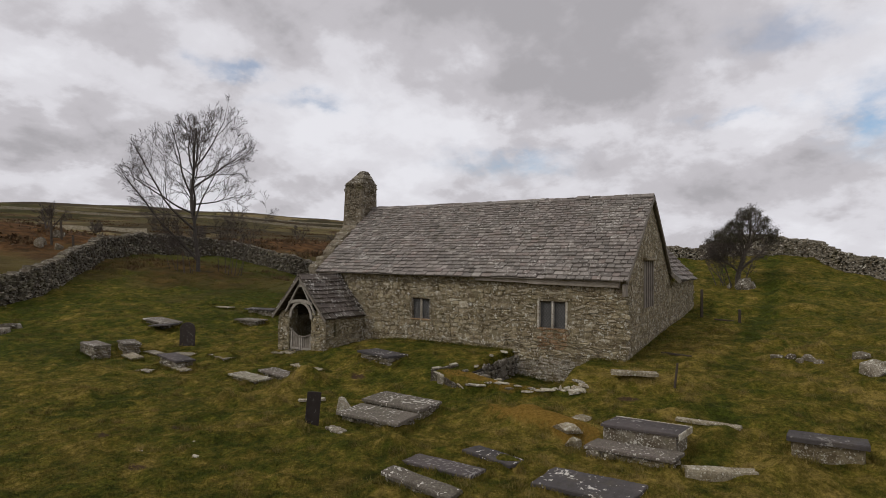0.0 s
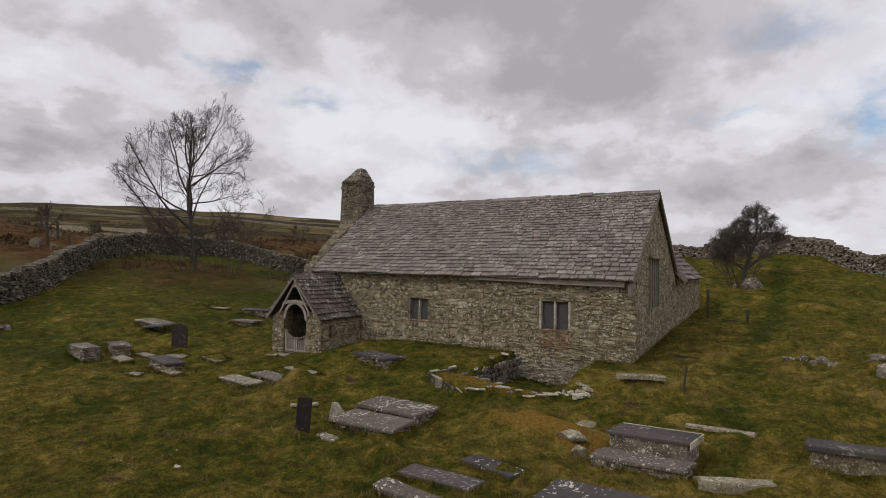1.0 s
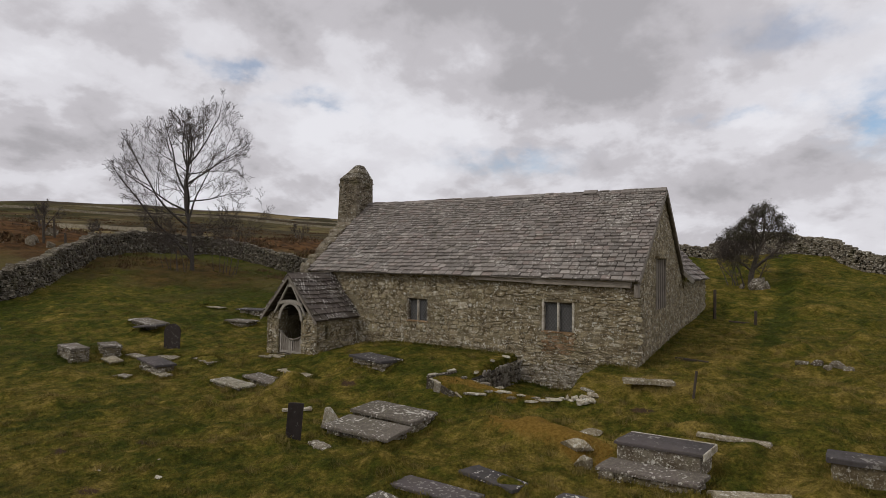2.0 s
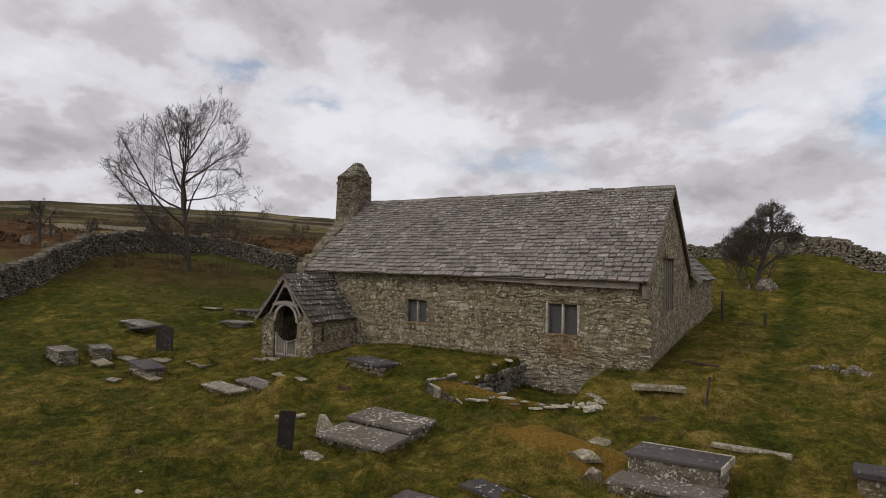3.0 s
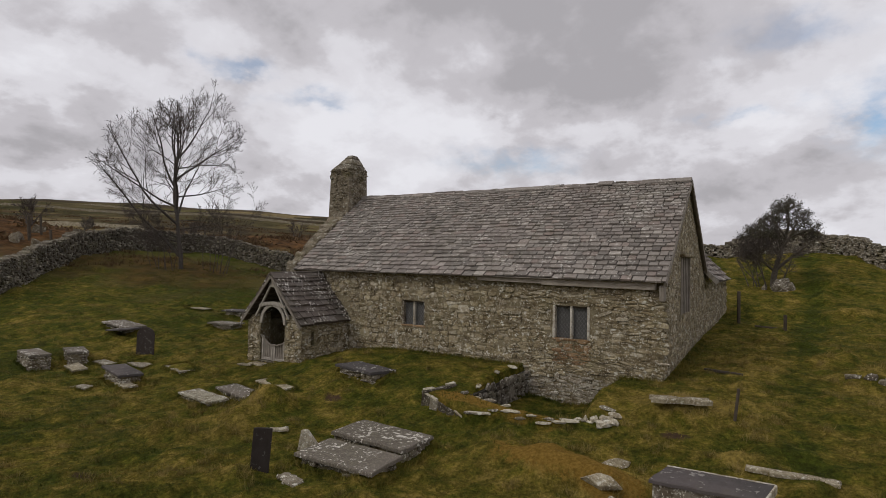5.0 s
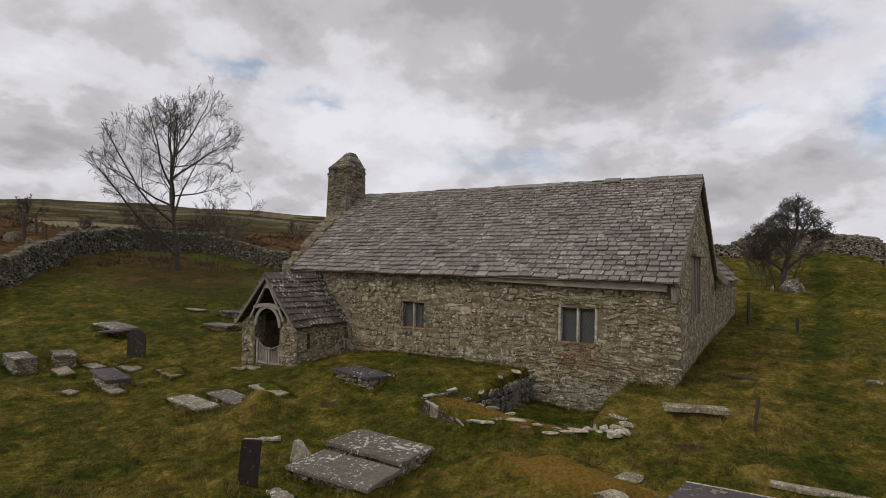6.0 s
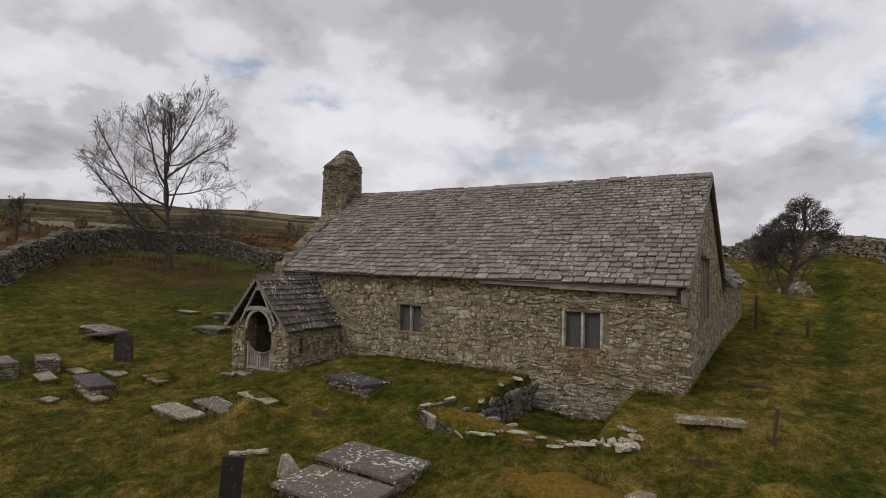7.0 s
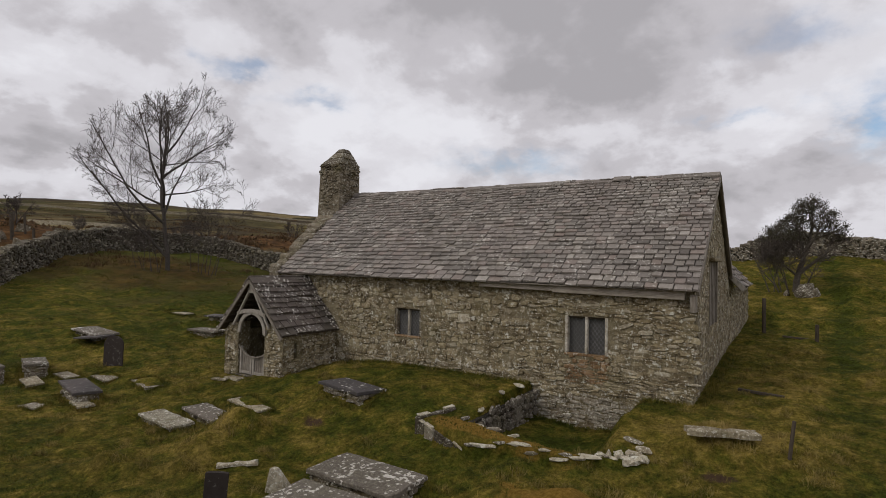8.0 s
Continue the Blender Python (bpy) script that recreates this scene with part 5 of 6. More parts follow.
def headstone(label, x, y, wide, tall, turn, lean, crest, thick=0.06):
    ob_bm, ring = bmesh.new(), [(-wide / 2, -0.4), (wide / 2, -0.4), (wide / 2, tall * (1 - crest))]
    for i in range(1, 10):
        a = math.pi * i / 10
        ring.append((wide / 2 * math.cos(a), tall * (1 - crest) + tall * crest * math.sin(a) ** 0.9))
    ring.append((-wide / 2, tall * (1 - crest)))
    front = [ob_bm.verts.new((u, -thick / 2, w)) for u, w in ring]
    rear = [ob_bm.verts.new((u, thick / 2, w)) for u, w in ring]
    n = len(ring)
    ob_bm.faces.new(front)
    ob_bm.faces.new(rear[::-1])
    for i in range(n):
        ob_bm.faces.new((front[i], rear[i], rear[(i + 1) % n], front[(i + 1) % n]))
    bmesh.ops.bevel(ob_bm, geom=[e for e in ob_bm.edges if abs(e.verts[0].co.y - e.verts[1].co.y) < 1e-5], offset=0.008, segments=2, profile=0.5, affect="EDGES")
    bmesh.ops.recalc_face_normals(ob_bm, faces=ob_bm.faces[:])
    me = bpy.data.meshes.new("headstone")
    ob_bm.to_mesh(me)
    ob_bm.free()
    me.materials.append(M_HEAD)
    ob = tagged(new("headstone", me), label, "gravestone", "headstones")
    ob.matrix_basis = pose(x, y, gz(x, y), lean[0], lean[1], turn)


headstone("dark slate headstone with a rounded pointed top", -18.25, -3.55, 0.68, 1.05, 30, (-2, 0), 0.3)
headstone("plain dark slate headstone leaning sideways", -5.6, -8.57, 0.34, 0.8, 40, (0, 4), 0.02)


# ---- loose stones, posts and boards ----
def boulder(name, label, x, y, size, seed, material, turn=0.0, sink=0.25, tilt=(0, 0), category="stone", angular=0.35, group=""):
    rng = random.Random(200 + seed)
    bm = bmesh.new()
    for _ in range(26):
        d = Vector((rng.gauss(0, 1), rng.gauss(0, 1), rng.gauss(0, 1))).normalized()
        q = (abs(d.x) ** 3 + abs(d.y) ** 3 + abs(d.z) ** 3) ** (-1 / 3)
        bm.verts.new(d * q * 0.5 * rng.uniform(1 - angular, 1.0))
    hull = bmesh.ops.convex_hull(bm, input=bm.verts[:])
    bmesh.ops.delete(bm, geom=list({v for v in hull["geom_interior"] + hull["geom_unused"] if isinstance(v, bmesh.types.BMVert)}), context="VERTS")
    bmesh.ops.dissolve_limit(bm, angle_limit=0.3, verts=bm.verts[:], edges=bm.edges[:])
    bmesh.ops.bevel(bm, geom=bm.edges[:], offset=0.03, segments=2, profile=0.6, affect="EDGES")
    me = bpy.data.meshes.new(name)
    for v in bm.verts:
        v.co = Vector((v.co.x * size[0], v.co.y * size[1], v.co.z * size[2]))
    bm.to_mesh(me)
    bm.free()
    me.materials.append(material)
    ob = tagged(new(name, me), label, category, group)
    ob.matrix_basis = pose(x, y, gz(x, y) + size[2] * (0.5 - sink), tilt[0], tilt[1], turn)
    return ob


def wedge_stone(label, x, y, turn):
    bm = bmesh.new()
    hexa(bm, [(-0.24, -0.2, -0.15), (0.26, -0.12, -0.15), (0.3, 0.16, -0.15), (-0.2, 0.18, -0.15), (-0.08, -0.08, 0.46), (0.03, -0.05, 0.43), (0.05, 0.06, 0.4), (-0.06, 0.08, 0.42)])
    bmesh.ops.bevel(bm, geom=bm.edges[:], offset=0.018, segments=1, profile=0.6, affect="EDGES")
    me = bpy.data.meshes.new("boulder")
    bm.to_mesh(me)
    bm.free()
    me.materials.append(M_WHITE)
    ob = tagged(new("boulder", me), label, "stone")
    ob.matrix_basis = pose(x, y, gz(x, y), 4, -6, turn)


wedge_stone("pale triangular upright stone in the grass", -5.98, -6.95, 25)
boulder("boulder", "flat grey rock at the edge of a mossy hump", 0.02, -4.75, (0.75, 0.36, 0.24), 2, M_PALE, 35, 0.35, angular=0.6)
boulder("boulder", "grey angular rock beside a tomb", 0.36, -6.35, (0.5, 0.36, 0.4), 3, M_PALE, 60, 0.3, angular=0.6)
boulder("boulder", "small grey rock half buried in moss", 0.05, -5.85, (0.85, 0.4, 0.28), 4, M_PALE, 10, 0.4, angular=0.6)
for i, (x, y, s) in enumerate(((4.25, 1.9, 0.4), (4.6, 1.98, 0.45), (4.85, 1.86, 0.34), (5.1, 2.0, 0.5), (5.35, 1.8, 0.3), (6.35, 1.5, 0.7), (6.6, 0.75, 0.9), (6.95, 0.85, 0.8), (7.5, 1.1, 0.9))):
    boulder("boulder", "weathered outcrop rock showing through straw-coloured grass", x, y, (s, s * 0.8, s * 0.75), 10 + i, M_LICHEN, 40 * i, 0.5, group="outcrop rocks")
for i, (x, y, s) in enumerate(((2.6, 16.7, 0.95), (3.1, 16.6, 0.5), (1.9, 16.9, 0.4))):
    boulder("boulder", "grey rock at the foot of the thorn tree", x, y, (s, s * 0.7, s * 1.2), 20 + i, M_LICHEN, 50 * i, 0.3, group="rocks under the thorn")
for i, (x, y, s) in enumerate(((-25.8, -7.6, 0.8), (-26.4, -7.3, 0.9), (-26.9, -6.7, 0.7), (-25.5, -7.9, 0.6), (-26.3, -6.9, 0.5))):
    boulder("boulder", "fallen wall stone in the grass", x, y, (s, s * 0.7, s * 0.5), 30 + i, M_GREY, 70 * i, 0.35, group="fallen stones")

for i, (x, y, s) in enumerate(((-54.6, 5.4, 1.3), (-56.8, 6.4, 1.2), (-53.2, 6.4, 0.9), (-60.5, 9.5, 1.4), (-51.5, 6.6, 0.7))):
    boulder("boulder", "grey rock among bracken beyond the churchyard wall", x, y, (s, s * 0.8, s * 1.1), 40 + i, M_TOWER, 35 * i, 0.4, group="rocks beyond the wall")
for i, (x, y, s) in enumerate(((-6.25, -11.31, 0.2), (-7.52, -11.73, 0.09), (-6.9, -10.9, 0.07))):
    boulder("boulder", "small pale stone lying in the turf", x, y, (s, s * 0.6, s * 0.35), 60 + i, M_WHITE, 40 * i, 0.3, group="pebbles")


def slab_stone(label, x, y, length, width, thick, turn, lift, tilt, seed, material, name="stone_slab"):
    bm = slab_bm(length, width, thick, random.Random(300 + seed), 0.05)
    bmesh.ops.recalc_face_normals(bm, faces=bm.faces[:])
    me = bpy.data.meshes.new(name)
    bm.to_mesh(me)
    bm.free()
    me.materials.append(material)
    ob = tagged(new(name, me), label, "stone slab")
    ob.matrix_basis = pose(x, y, gz(x, y) + lift, tilt[0], tilt[1], turn)


slab_stone("long pale stone slab lying on a grassy hump", 0.8, -2.4, 1.2, 0.3, 0.11, 20, 0.07, (0, 0), 1, M_PALE)
slab_stone("long pale split stone lying in the grass", 2.85, -4.1, 1.35, 0.2, 0.07, 3, -0.01, (0, 0), 2, M_PALE)
slab_stone("pale rough stone beam lying beside a tomb", 3.3, -6.35, 1.35, 0.3, 0.2, 28, -0.05, (0, 0), 3, M_PALE)
slab_stone("pale stone lying by the headstone", -7.5, -6.65, 0.7, 0.16, 0.06, 50, -0.02, (0, 0), 4, M_WHITE)
slab_stone("small flat slate by the tomb", -4.87, -8.47, 0.6, 0.28, 0.06, -20, -0.01, (0, 0), 5, M_LICHEN)
slab_stone("flat doorstep stone before the porch", -12.75, -2.72, 0.62, 0.28, 0.06, 0, -0.01, (0, 0), 6, M_PALE, "doorstep")
slab_stone("second flat stone before the porch", -12.95, -3.1, 0.5, 0.22, 0.05, 8, -0.01, (0, 0), 7, M_PALE, "doorstep")


def fence_post(label, x, y, tall, lean, size=0.1):
    bm = bmesh.new()
    box(bm, -size / 2, size / 2, -size / 2, size / 2, -0.3, tall)
    bmesh.ops.bevel(bm, geom=bm.edges[:], offset=0.012, segments=1, profile=0.5, affect="EDGES")
    me = bpy.data.meshes.new("fence_post")
    bm.to_mesh(me)
    bm.free()
    me.materials.append(M_DARKWOOD)
    ob = tagged(new("fence_post", me), label, "post", "old posts")
    ob.matrix_basis = pose(x, y, gz(x, y), lean[0], lean[1], 20)


fence_post("leaning dark post spotted with white lichen", 1.86, -2.38, 0.68, (0, 6), 0.055)
fence_post("tall dark timber fence post near the gable", 1.14, 10.63, 1.35, (0, 0), 0.11)
fence_post("short dark timber post in the grass", 2.8, 9.76, 0.6, (0, 0), 0.1)
for x, y, tall in ((-56.0, 7.0, 1.9), (-52.6, 7.4, 1.5), (-57.4, 7.6, 2.1), (-58.6, 9.0, 1.9)):
    fence_post("weathered fence post on the rough slope beyond the wall", x, y, tall, (2, -3), 0.16)
rail_bm = bmesh.new()
beam(rail_bm, (-0.5, 0, 0.05), (0.5, 0, 0.05), 0.1, 0.06)
rail_ob = mesh_ob("board", [v.co for v in rail_bm.verts], [[v.index for v in f.verts] for f in rail_bm.faces] if rail_bm.verts.index_update() is None else [], M_DARKWOOD)
rail_bm.free()
tagged(rail_ob, "dark weathered board lying in the grass", "board")
rail_ob.matrix_basis = pose(1.3, 1.7, gz(1.3, 1.7), 0, 1, -10)
copy_thing(rail_ob, pose(2.25, 10.0, gz(2.25, 10.0), 0, 2, -8))


# ---- the sunken place by the south wall ----
pit_wall = tagged(new("retaining_wall"), "low rough stone wall of a sunken enclosure with a turf top", "wall", kind="structure")
pw = bmesh.new()
hexa(pw, [(pit_west(-3.35) - 0.3, -3.35, -0.8), (pit_west(-3.35), -3.35, -0.8), (pit_west(0), 0, -0.8), (pit_west(0) - 0.3, 0, -0.8),
          (pit_west(-3.35) - 0.3, -3.35, 0.14), (pit_west(-3.35), -3.35, 0.14), (pit_west(0), 0, 0.34), (pit_west(0) - 0.3, 0, 0.34)])
part("core", pw, M_GAP_SHADE, pit_wall)
face_stones(pit_wall, Matrix.Translation((pit_west(0), 0, 0)) @ Matrix.Rotation(math.pi / 2 - math.atan(0.07), 4, "Z"), -3.4, -0.03, -0.6, 0.5, lambda u, z, w, h: z < 0.36 + 0.04 * u + 0.05 * math.sin(5 * u),
            71, (-3.9, -1.5, 0), (0.12, 0.3), (0.08, 0.2), (0.03, 0.1), M_DAMPDARK)


def facing(x0, y0, x1, y1, h0, h1, n, seed):
    """Upright slabs, edge to edge, along the outer side of the turf bank."""
    rng = random.Random(seed)
    d = Vector((x1 - x0, y1 - y0, 0)) / n
    nrm = Vector((-d.y, d.x, 0)).normalized()
    tops = [h0 + (h1 - h0) * i / n + rng.uniform(-0.02, 0.02) for i in range(n + 1)]
    for i in range(n):
        a = Vector((x0, y0, 0)) + d * (i + 0.01)
        b = a + d * 0.98
        lo, t = Vector((0, 0, -0.5)), 0.16
        za, zb = Vector((0, 0, tops[i])), Vector((0, 0, tops[i + 1]))
        q = nrm * rng.uniform(-0.03, 0.02)
        bm = bmesh.new()
        hexa(bm, [a + q + lo, b + q + lo, b + nrm * t + lo, a + nrm * t + lo, a + q + nrm * 0.05 + za, b + q + nrm * 0.05 + zb, b + nrm * t + zb, a + nrm * t + za])
        part("facing_slab", bm, M_GREY, pit_wall, "", 0.02)
        if rng.random() < 0.8:
            cap = bmesh.new()
            u, w = nrm * rng.uniform(0.0, 0.03), nrm * rng.uniform(0.1, 0.2)
            hexa(cap, [a + u + za, b * 0.85 + a * 0.15 + u + zb, b * 0.85 + a * 0.15 + w + zb, a + w + za] + [q + Vector((0, 0, rng.uniform(0.02, 0.05))) for q in (a + u + za, b * 0.85 + a * 0.15 + u + zb, b * 0.85 + a * 0.15 + w + zb, a + w + za)])
            part("cap_stone", cap, M_WHITE, pit_wall, "white lichened cap stone", 0.008)


facing(-4.98, -4.12, -3.62, -4.4, 0.33, -0.02, 5, 81)
facing(-4.74, -2.95, -5.0, -4.1, 0.4, 0.36, 3, 82)
edge_rng = random.Random(77)
for i, (x, y) in enumerate(spline([(-3.5, -4.28), (-3.0, -4.22), (-2.5, -4.1), (-1.9, -4.02), (-1.5, -3.76), (-1.15, -3.5), (-0.8, -3.28), (-0.45, -3.25)], 0.21)):
    way = math.degrees(math.atan2(0.35 if x < -1.0 else -0.5, 1.0))
    x, y = x + edge_rng.uniform(-0.05, 0.05), y + edge_rng.uniform(-0.04, 0.04)
    s = edge_rng.uniform(0.22, 0.5)
    boulder("edging_stone", "flat lichened stone along the edge of the sunken place", x, y, (s * 1.25, s * 0.34, 0.09), 80 + i, M_WHITE if i % 3 else M_LICHEN, way + edge_rng.uniform(-14, 14), 0.4, group="edging stones")
heap = random.Random(78)
for i in range(15):
    x, y, s = heap.uniform(-1.2, -0.4), heap.uniform(-3.45, -2.95), heap.uniform(0.14, 0.36)
    boulder("edging_stone", "white lichened stone heaped at the corner of the sunken place", x, y, (s, s * heap.uniform(0.45, 0.7), heap.uniform(0.1, 0.22)), 100 + i, M_WHITE, heap.uniform(0, 180), 0.3, group="edging stones")
for i, (x, y, s) in enumerate(((-0.75, -2.6, 0.5), (-3.75, -3.55, 0.34), (-3.35, -3.62, 0.42), (-2.9, -3.6, 0.36), (-4.2, -3.3, 0.36), (-4.15, -2.6, 0.4), (-4.15, -1.5, 0.44), (-4.1, -0.6, 0.5))):
    boulder("edging_stone", "flat pale stone on the turf rim of the sunken place", x, y, (s, s * 0.45, 0.1), 130 + i, M_WHITE if i % 2 else M_LICHEN, 25 * i - 20, 0.35, group="edging stones")


# ---- trees ----
def tubes(lines):
    """A mesh of tapered tubes; lines: (points, radii)."""
    verts, faces, base = [], [], 0
    for pts, radii in lines:
        k = 7 if radii[0] > 0.08 else 4 if radii[0] > 0.025 else 3
        pts = [Vector(p) for p in pts]
        for i, (p, r) in enumerate(zip(pts, radii)):
            d = (pts[min(i + 1, len(pts) - 1)] - pts[max(i - 1, 0)]).normalized()
            s = d.cross(Vector((0.31, 0.17, 0.93))).normalized()
            q = d.cross(s)
            for j in range(k):
                a = 2 * math.pi * j / k
                verts.append(p + (s * math.cos(a) + q * math.sin(a)) * r)
        for i in range(len(pts) - 1):
            for j in range(k):
                faces.append((base + i * k + j, base + i * k + (j + 1) % k, base + (i + 1) * k + (j + 1) % k, base + (i + 1) * k + j))
        base += k * len(pts)
    return verts, faces


def grow(rng, start, way, length, radius, level, out, lift=0.12, wander=0.16, kids=(5, 8), spread=(0.45, 0.95), least=0.012, shrink=(0.42, 0.68), ends=None, wind=(0, 0, 0), dome=None):
    """A limb and all that grows from it."""
    n = max(3, int(length / (0.55 if level < 2 else 0.3)))
    n = min(n, 12)
    n0 = n
    p, d = Vector(start), Vector(way).normalized()
    pts, radii = [p.copy()], [radius]
    for i in range(n):
        d = (d + Vector((rng.gauss(0, wander), rng.gauss(0, wander), rng.gauss(0, wander * 0.7) + lift)) * (0.6 if level else 0.4) + Vector(wind)).normalized()
        if dome and not dome(p + d * (length / n)):
            break
        p = p + d * (length / n)
        pts.append(p.copy())
        radii.append(max(least * 0.6, radius * (1 - 0.75 * (i + 1) / n)))
    if len(pts) < 2:
        return
    length *= (len(pts) - 1) / max(n0, 1)
    n = len(pts) - 1
    radii = [max(least * 0.6, radius * (1 - 0.82 * i / n)) for i in range(n + 1)]
    out.append((level, pts, radii))
    if level >= 4 or length < 0.35:
        if ends is not None:
            ends.append(p)
        return
    count = rng.randint(*(kids if isinstance(kids[0], int) else kids[level]))
    for c in range(count):
        t = (0.25 if level else 0.3) + 0.75 * (c + rng.random()) / count
        i = min(int(t * n), n - 1)
        q = pts[i].lerp(pts[i + 1], t * n - i)
        axis = (pts[i + 1] - pts[i]).normalized()
        side = axis.cross(Vector((rng.gauss(0, 1), rng.gauss(0, 1), rng.gauss(0, 1)))).normalized()
        a = rng.uniform(*spread)
        grow(rng, q, axis * math.cos(a) + side * math.sin(a), length * rng.uniform(*shrink) * (1.15 - 0.45 * t), max(least, radii[i] * rng.uniform(0.4, 0.62)), level + 1, out, lift, wander, kids, spread, least, shrink, ends, wind, dome)


def plant(name, label, category, x, y, seed, stems, trunk_mat, twig_mat, split, kids, lift, wander, least, group="", spread=(0.4, 0.85), shrink=(0.42, 0.66), wind=(0, 0, 0), leaf=None, dome=None):
    rng, out, ends = random.Random(seed), [], []
    ob = new(name)
    ob.matrix_basis = pose(x, y, gz(x, y) - 0.1)
    tagged(ob, label, category, group)
    for start, way, length, radius in stems:
        if isinstance(start, (int, float)):          # a height on the first stem
            line = out[0][1]
            i = next((i for i in range(1, len(line)) if line[i].z > start), len(line) - 1)
            start = line[i - 1].lerp(line[i], min(1.0, max(0.0, (start - line[i - 1].z) / (line[i].z - line[i - 1].z))))
        grow(rng, start, way, length, radius, 0, out, lift, wander, kids, spread, least, shrink, ends, wind, dome)
    v, f = tubes([(p, r) for lv, p, r in out if lv < split])
    mesh_ob("trunk", v, f, trunk_mat, ob, "", True)
    v, f = tubes([(p, r) for lv, p, r in out if lv >= split])
    mesh_ob("crown", v, f, twig_mat, ob)
    if leaf:
        count, size, mat, low = leaf
        verts, faces = [], []
        ends = [e for e in ends if e.z > low]
        for i in range(count):
            c = rng.choice(ends) + Vector((rng.gauss(0, 0.07), rng.gauss(0, 0.07), rng.gauss(0, 0.06)))
            a = Vector((rng.gauss(0, 1), rng.gauss(0, 1), rng.gauss(0, 1))).normalized()
            b2 = a.cross(Vector((rng.gauss(0, 1), rng.gauss(0, 1), rng.gauss(0, 1)))).normalized()
            s = size * rng.uniform(0.6, 1.3)
            verts += [c - a * s, c + b2 * s * 0.5, c + a * s, c - b2 * s * 0.5]
            faces.append((4 * i, 4 * i + 1, 4 * i + 2, 4 * i + 3))
        mesh_ob("leaves", verts, faces, mat, ob)
    return ob


def toward(side, deep, up):
    """A direction from its shares along the ash's broad side, into its depth and up."""
    return (0.55 * side - 0.84 * deep, 0.84 * side + 0.55 * deep, up)


def ash_crown(p):
    """The ash's lopsided outline: broad and low on one side, tall on the other."""
    side, deep = 0.55 * p.x + 0.84 * p.y, -0.84 * p.x + 0.55 * p.y
    ragged = 0.5 * math.sin(1.9 * p.z + 1.1 * deep) + 0.35 * math.sin(3.1 * side + 2.3 * p.z + deep)
    lo = np.interp(p.z, [3, 5, 7, 8.4, 9.8, 11.1, 12.5, 13.8, 14.8, 15.2], [-3.2, -4.9, -6.0, -6.2, -5.6, -4.8, -3.2, -1.0, 1.4, 2.6])
    hi = np.interp(p.z, [3, 5, 7, 8.4, 9.8, 11.1, 12.5, 13.8, 14.8, 15.2], [2.5, 4.0, 4.5, 4.2, 4.4, 5.0, 5.1, 4.5, 3.2, 2.7])
    return p.z < 2.5 or (lo - ragged < side < hi + ragged and abs(deep) < 4.6 - 0.22 * abs(p.z - 8.5))


plant("ash_tree", "tall bare ash tree with fine upswept twigs beside the wall", "tree", -37.5, 10.15, 5,
      [((0, 0, 0), toward(0.11, 0, 1), 14.8, 0.18), (1.0, toward(-0.8, 0.1, 1.0), 12.6, 0.12), (3.6, toward(-0.85, -0.15, 0.8), 10.8, 0.105), (5.0, toward(-0.95, 0.1, 0.3), 8.0, 0.09), (7.2, toward(0.85, 0.1, 0.6), 7.4, 0.095),
       (8.2, toward(0.95, -0.1, 0.2), 4.2, 0.06), (5.8, toward(0.9, 0.1, 0.2), 4.6, 0.07), (6.6, toward(-0.5, -0.1, 0.9), 8.8, 0.095), (8.8, toward(-0.5, 0.15, 0.9), 6.4, 0.09), (9.0, toward(0.5, -0.1, 0.9), 7.0, 0.08), (10.0, toward(-0.15, 0.3, 0.95), 5.8, 0.08), (8.0, toward(0.2, -0.4, 0.9), 7.5, 0.09),
       (4.2, toward(0, 0.7, 0.8), 8.0, 0.1), (4.8, toward(0, -0.7, 0.8), 8.0, 0.1), (2.2, toward(-0.9, -0.1, 0.2), 5.0, 0.06), (3.2, toward(0.9, 0, 0.15), 3.2, 0.05), (2.6, toward(-0.5, -0.6, 0.1), 4.0, 0.045), (3.9, toward(0.7, 0.5, 0.05), 4.0, 0.045), (4.6, toward(-0.9, 0.3, 0.0), 5.0, 0.05)],
      M_BARK, M_TWIG, 2, ((8, 10), (6, 7), (4, 5), (2, 3)), 0.1, 0.22, 0.012, spread=(0.45, 0.9), shrink=(0.4, 0.6), dome=ash_crown)
plant("sapling", "clump of thin bare saplings at the foot of the ash", "sapling", -35.4, 11.4, 6,
      [((0.4 * i - 1.0, 0.3 * (i % 3), 0), (0.1 * (i - 2), 0.1, 1), 4.2 + 0.7 * (i % 3), 0.035) for i in range(7)], M_TWIG, M_TWIG, 1, (6, 7), 0.1, 0.2, 0.0105, shrink=(0.3, 0.5))
plant("sapling", "thin bare suckers round the trunk of the ash", "sapling", -38.4, 9.0, 7,
      [((0.5 * i - 1.2, 0.2 * (i % 2), 0), (0.1 * (i - 3), -0.1, 1), 3.0 + 0.8 * (i % 3), 0.03) for i in range(7)], M_TWIG, M_TWIG, 1, (6, 7), 0.1, 0.2, 0.0105, shrink=(0.3, 0.5))


def thorn_crown(p):
    """The hawthorn's outline: a dense head over a low skirt on one side."""
    ragged = 0.22 * math.sin(4.1 * p.z + 2 * p.y) + 0.16 * math.sin(6 * p.x + 3.3 * p.z)
    lo = np.interp(p.z, [0.3, 0.9, 1.8, 2.5, 3.2, 3.9, 4.6], [-1.3, -1.7, -1.8, -1.65, -1.1, -0.4, 0.3])
    hi = np.interp(p.z, [0.3, 0.9, 1.8, 2.5, 3.2, 3.9, 4.6], [0.4, 0.9, 1.6, 2.2, 2.1, 1.6, 0.7])
    return p.z < 0.6 or (lo - ragged < p.x < hi + ragged and abs(p.y) < 2.0 + ragged)


